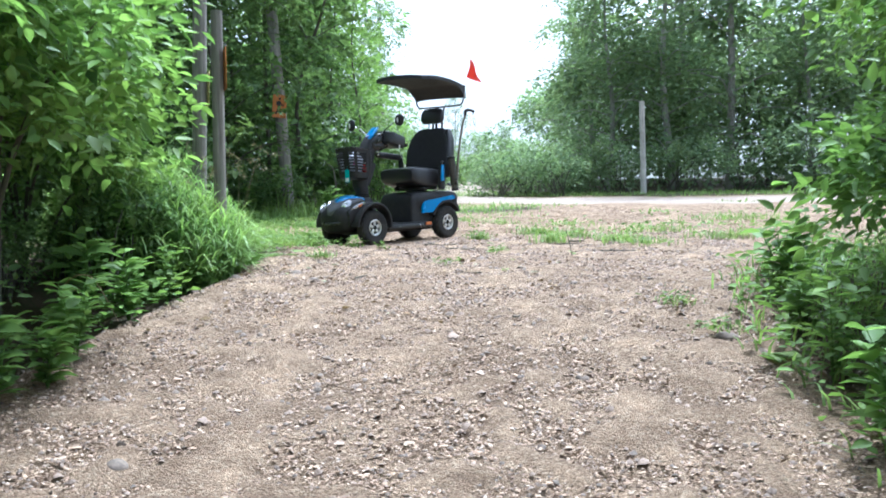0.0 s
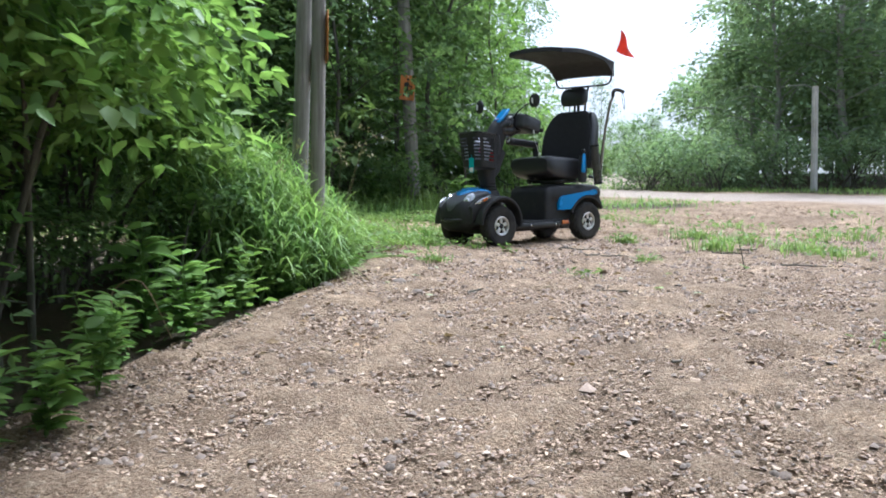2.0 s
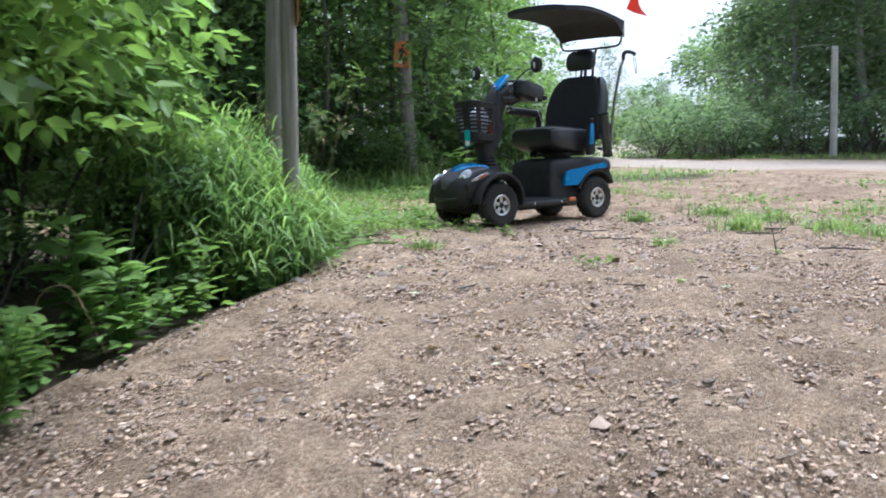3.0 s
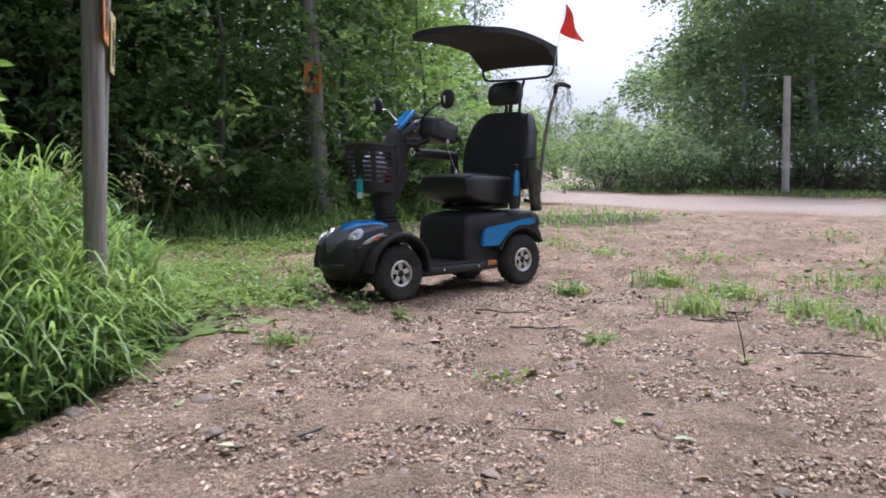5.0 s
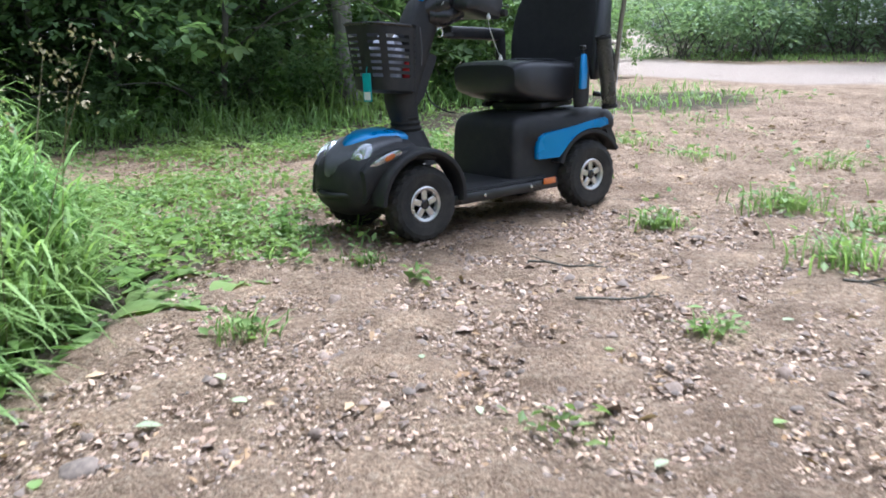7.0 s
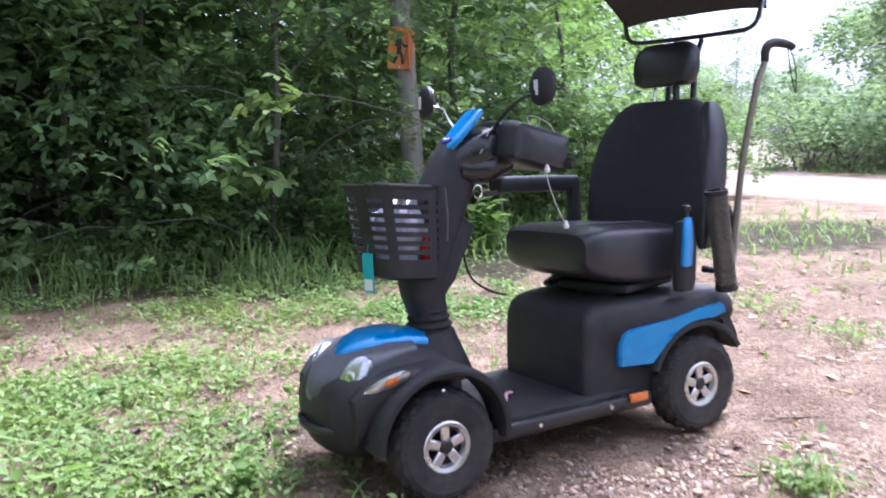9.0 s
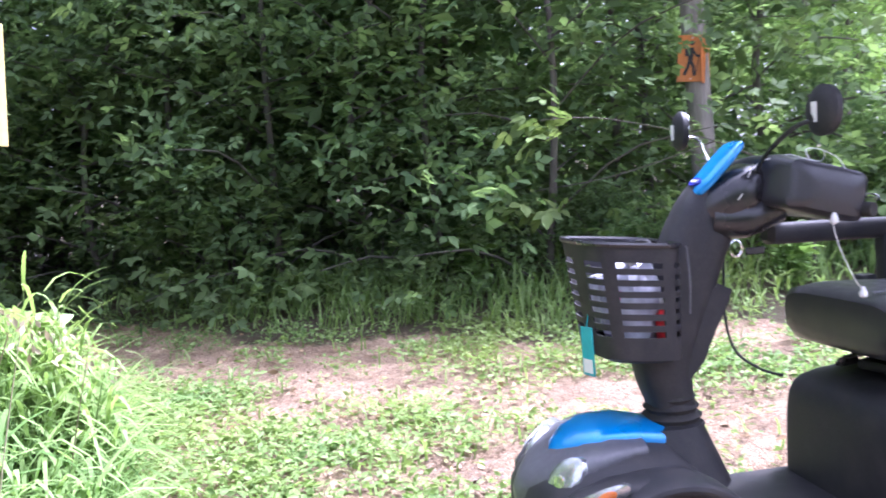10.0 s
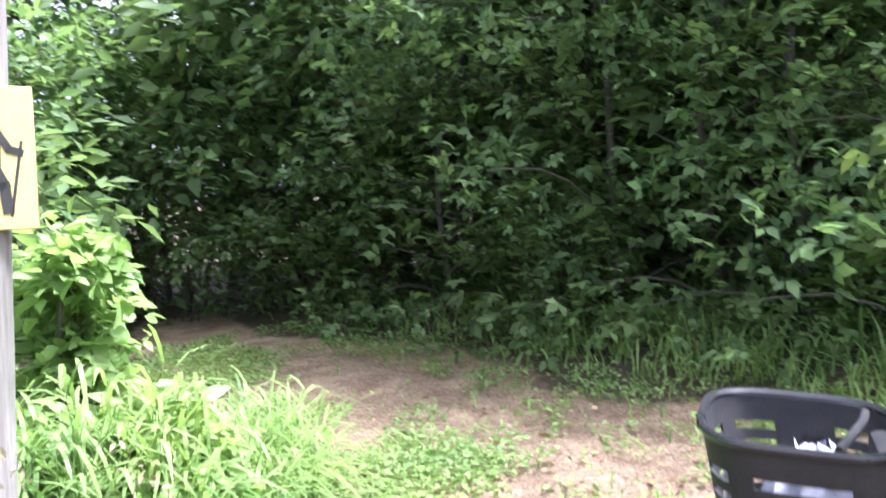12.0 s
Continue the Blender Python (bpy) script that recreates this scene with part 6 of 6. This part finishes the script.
# burdock and plantain rosettes at the grass edge
def make_rosette(seed, n, size, m, label, mat=LEAF_HEDGE):
    r = np.random.RandomState(seed)
    root = thing("rosette_plant", m, label, "plant", "broad-leaved plants at the grass edge")
    for k in range(n):
        az = k * 6.28 / n + r.normal(0, 0.3)
        V, F, N = [], [], 9
        for i in range(N):
            s = i / (N - 1)
            w = 0.32 * math.sin(math.pi * min(0.98, s * 0.9 + 0.1)) ** 0.7
            for q in (-1, -0.5, 0, 0.5, 1):
                V.append((s, q * w + 0.012 * r.normal(), 0.30 * s - 0.38 * s * s + 0.10 * abs(q) * w + 0.015 * r.normal()))
        for i in range(N - 1):
            for q in range(4):
                a = i * 5 + q
                F += [(a, a + 5, a + 1), (a + 1, a + 5, a + 6)]
        V = np.array(V) * size * r.uniform(0.75, 1.15)
        c, s_ = math.cos(az), math.sin(az)
        V = np.stack((V[:, 0] * c - V[:, 1] * s_, V[:, 0] * s_ + V[:, 1] * c, V[:, 2] + 0.02), 1)
        put_mesh("leaf", V, np.array(F), mat, root, smooth=True)
    return root


for k, (px, py, s) in enumerate([(-1.32, 7.62, 0.26), (-1.52, 7.42, 0.28), (-1.18, 7.85, 0.20), (-1.38, 7.95, 0.18), (-1.05, 8.25, 0.14), (-0.95, 8.05, 0.10), (-1.45, 7.75, 0.26), (-1.62, 8.0, 0.28), (-1.38, 7.25, 0.2), (-1.5, 8.3, 0.24), (-1.25, 8.15, 0.2), (-1.75, 8.45, 0.26), (1.66, 4.54, 0.22), (-2.3, 12.15, 0.25), (1.55, 7.85, 0.16), (1.78, 8.4, 0.15)]):
    make_rosette(250 + k, 7, s * 0.8, at(px, py), "broad crinkled burdock leaves flat on the earth", (WEED_LEAF, LEAF_HEDGE, LEAF_BRIGHT)[k % 3])

# tufts of grass standing alone on the bare earth
def make_tuft(seed, m, n, h, spread, label):
    r = np.random.RandomState(seed)
    root = thing("grass_tuft", m, label, "grass", "grass tufts on the track")
    n = int(n * 0.6)
    b = np.stack((r.normal(0, spread, n), r.normal(0, spread, n), np.zeros(n) - 0.01), 1)
    tagged(put_mesh("tuft", *blades(r, b, h * 0.8, 0.6, 0.006), GRASS, root), kind="stuff")
    k = n // 2 + 8
    p = np.stack((r.normal(0, spread * 1.1, k), r.normal(0, spread * 1.1, k), np.abs(r.normal(0.02, 0.35 * h, k))), 1)
    az = r.uniform(0, 6.28, k)
    tagged(put_mesh("leafage", *leaves(r, p, np.stack((np.cos(az), np.sin(az), r.uniform(-0.1, 0.7, k)), 1), 0.05, OVAL, 0.4), WEED_LEAF, root), kind="stuff")
    return root


for k, (px, py, n, h, sp_) in enumerate([(0.47, 7.52, 80, 0.10, 0.035), (0.93, 9.15, 260, 0.17, 0.11), (1.02, 8.30, 170, 0.20, 0.09), (0.36, 8.80, 150, 0.15, 0.05), (1.28, 8.75, 190, 0.16, 0.09), (0.62, 10.4, 120, 0.10, 0.10), (-0.95, 7.35, 110, 0.12, 0.05), (-0.78, 8.1, 60, 0.08, 0.04), (0.05, 6.9, 40, 0.04, 0.06), (1.6, 8.3, 220, 0.16, 0.12), (1.75, 7.9, 200, 0.15, 0.12), (2.1, 9.2, 260, 0.16, 0.2), (2.6, 8.4, 300, 0.16, 0.22),
                                           (0.2, 11.0, 200, 0.10, 0.16), (1.4, 10.3, 200, 0.10, 0.16), (3.4, 10.6, 350, 0.16, 0.3), (1.5, 4.9, 90, 0.07, 0.08), (1.42, 5.4, 80, 0.08, 0.07), (-0.5, 7.9, 30, 0.06, 0.03)]):
    make_tuft(300 + k, at(px, py, 0, 1, 0), n, h, sp_, "green grass tuft on bare brown earth")

# ---- stones, twigs and fallen leaves ----
ROCK = plain("rock", (0.13, 0.10, 0.08), 0.9, grain=0.4, grain_scale=45, relief=0.6, dust=0.25)


def make_stone(seed, m, size, label):
    r = np.random.RandomState(seed)
    bm = bmesh.new()
    bmesh.ops.create_icosphere(bm, subdivisions=3, radius=1.0)
    off = r.rand(3) * 9
    for v in bm.verts:
        v.co *= 1 + 0.22 * noise.noise(v.co * 1.1 + Vector(off)) + 0.07 * noise.noise(v.co * 3.2 + Vector(off))
        v.co = Vector((v.co.x * size, v.co.y * size * 0.8, v.co.z * size * 0.55))
    ob = part("stone", bm, ROCK)
    ob.matrix_world = m
    return tagged(ob, label, "stone", "stones on the track")


for k, (px, py, s) in enumerate([(1.50, 4.76, 0.06), (-1.01, 6.56, 0.05), (-1.10, 3.45, 0.06), (-0.83, 6.24, 0.035), (-1.40, 6.36, 0.05), (-1.55, 5.95, 0.035), (-1.66, 5.6, 0.03), (0.51, 8.6, 0.03), (-1.5, 6.15, 0.03), (0.15, 6.55, 0.025), (0.62, 7.05, 0.022), (-0.6, 5.7, 0.03), (0.9, 6.0, 0.03), (-1.8, 5.1, 0.03)]):
    make_stone(400 + k, at(px, py, k * 1.3, 1, -0.1 * s), s, "rounded grey-brown stone half sunk in earth")


def make_twig(seed, m, length, label="thin dry brown twig lying on the earth"):
    r = np.random.RandomState(seed)
    pts = [np.array((t * length, r.normal(0, 0.03) * length, 0.006 + r.rand() * 0.012)) for t in np.linspace(0, 1, 5)]
    arr = [stick(pts, (0.006, 0.005, 0.004, 0.003, 0.002), 6, 12)]
    for t in (1, 3):
        arr.append(stick((pts[t], pts[t] + r.normal(0, 0.06, 3) * (1, 1, 0.3) + (0.03, 0, 0.01)), (0.003, 0.001), 5, 4))
    ob = put_mesh("twig", *join(arr), BARK, smooth=True)
    ob.matrix_world = m
    return tagged(ob, label, "twig", "twigs on the track")


for k, (px, py, l, a) in enumerate([(0.05, 7.75, 0.32, 0.3), (-0.15, 8.15, 0.30, -0.1), (0.95, 8.05, 0.3, 0.2), (1.15, 8.25, 0.35, 0.1), (-0.55, 6.2, 0.2, 0.9), (0.3, 6.3, 0.22, 2.2), (0.45, 5.1, 0.2, 1.0), (0.15, 9.3, 0.25, 0.4), (1.3, 7.4, 0.3, -0.2)]):
    make_twig(430 + k, at(px, py, a, 1, 0.0), l)
stem = thing("dead_stem", at(1.05, 7.22, 0, 1, 0), "upright dead brown plant stem in the track", "stem")
put_mesh("stalk", *join([stick(((0, 0, -0.02), (-0.02, 0.01, 0.1), (-0.05, 0.0, 0.21)), (0.004, 0.003, 0.0015), 5, 8), stick(((-0.01, 0, 0.07), (0.03, 0.01, 0.11)), (0.002, 0.001), 4, 4)]), BARK, stem)
put_mesh("withered_leaf", *leaves(np.random.RandomState(1), np.array([(0, 0, 0.01), (0.01, 0, 0.02), (0, 0.01, 0.015)]), np.array([(1, 0.2, 0.2), (-0.6, 0.7, 0.2), (-0.3, -1, 0.3)]), 0.06, OVATE), GRASS, stem)
# bent dry stalk over the edge of the track
arc = thing("dry_stalk", at(-2.02, 5.32), "bent dry grass stalk arching over the verge", "stalk")
put_mesh("stalk", *stick(((0, 0, 0), (-0.12, 0.02, 0.28), (0.05, 0.0, 0.36), (0.22, -0.03, 0.10)), (0.005, 0.004, 0.003, 0.002), 5, 16), DRY, arc)


def make_fallen_leaf(seed, m, size, mat, label):
    r = np.random.RandomState(seed)
    V, F = leaf_ovate()
    V = V * size * (1, 1.1, 0.8) + r.normal(0, 0.012 * size, V.shape) + (0, 0, 0.012)
    ob = put_mesh("fallen_leaf", V, F, mat)
    ob.matrix_world = m
    return tagged(ob, label, "leaf", "fallen leaves on the track")


PALE_LEAF = leaf_material("fallen_pale_leaf", (0.22, 0.27, 0.16), (0.34, 0.39, 0.26), 0.15, 0.6)
for k, (px, py, s, a) in enumerate([(-0.16, 6.41, 0.15, 0.9), (0.50, 6.42, 0.11, 2.2), (0.64, 6.30, 0.10, 0.2), (0.88, 6.78, 0.10, 1.1), (-0.72, 6.12, 0.10, 3.0), (-1.05, 6.45, 0.09, 2.0), (-0.98, 6.75, 0.10, 0.4), (0.30, 6.75, 0.07, 4.0), (-0.15, 6.95, 0.06, 5.0), (0.55, 6.95, 0.07, 0.6), (-0.75, 6.9, 0.10, 2.7), (-0.35, 7.2, 0.06, 1.9), (0.72, 7.65, 0.07, 3.4), (0.15, 7.35, 0.05, 0.2), (-0.25, 5.2, 0.07, 1.2), (0.55, 5.3, 0.06, 2.2), (-0.9, 7.05, 0.08, 5.5)]):
    make_fallen_leaf(460 + k, at(px, py, a, 1, 0.0), s * 0.68, PALE_LEAF if k % 4 != 1 else LEAF_BRIGHT, "pale upturned green leaf fallen on the track" if k % 4 != 1 else "fresh green leaf fallen on the track")

# loose pebbles and wood chips over the bare earth
rng = np.random.RandomState(31)
bare_at = lambda x, y: (1 - cover_of(x, y)[0]) * np.clip(0.80 + 0.45 * vn(x, y, 0.5), 0.1, 1)
PEB = np.array([(1, 0, 0.1), (0.3, 0.8, 0), (-0.8, 0.5, 0.1), (-0.7, -0.6, 0), (0.4, -0.8, 0.1), (0.1, 0.05, 0.75)]), np.array([(0, 1, 5), (1, 2, 5), (2, 3, 5), (3, 4, 5), (4, 0, 5)])
CHIP = np.array([(-0.5, -0.22, 0.05), (0.5, -0.16, 0.0), (0.55, 0.16, 0.10), (-0.45, 0.24, 0.16), (-0.1, 0.0, 0.24)]), np.array([(0, 1, 4), (1, 2, 4), (2, 3, 4), (3, 0, 4)])


def strew(name, n, area, size, shape, mat, label, tilt=0.42):
    x, y = scatter(rng, n, *area, bare_at)
    k = len(x)
    az = rng.uniform(0, 6.28, k)
    s = size * rng.lognormal(0, 0.36, k)
    return stuff(name, leaves(rng, on_ground(x, y, 0.002), np.stack((np.cos(az), np.sin(az), rng.normal(0, 0.15, k)), 1), s, shape, tilt), mat, label, "litter")


strew("pebbles", 13000, (-2.2, 2.2, 2.2, 5.0), 0.0055, PEB, STONES, "fine brown gravel over the track")
strew("pebbles", 20000, (-1.8, 2.6, 5.0, 9.0), 0.005, PEB, STONES, "fine brown gravel over the track")
strew("wood_chips", 46000, (-2.2, 2.2, 2.2, 5.0), 0.0118, CHIP, CHIPS, "shredded wood chips and bark on the track")
strew("wood_chips", 68000, (-1.8, 2.6, 5.0, 9.0), 0.0108, CHIP, CHIPS, "shredded wood chips and bark on the track")
strew("bark_pieces", 12000, (-2.2, 2.2, 2.0, 5.2), 0.0145, CHIP, CHIPS, "coarse pieces of bark and leaf on the track", 0.5)
strew("bark_pieces", 18000, (-1.8, 2.8, 5.2, 9.2), 0.0138, CHIP, CHIPS, "coarse pieces of bark and leaf on the track", 0.5)
strew("earth_clods", 14000, (-2.2, 2.6, 2.0, 9.2), 0.010, PEB, CLODS, "small clods of dark earth on the track")
strew("wood_chips", 16000, (-1.2, 5.0, 9.0, 13.0), 0.014, CHIP, CHIPS, "scattered wood chips on the apron")
strew("leaf_litter", 9000, (-6.5, 2.0, 5.0, 12.0), 0.032, OVAL, DRY, "dry brown leaf litter scattered on the earth", 0.5)
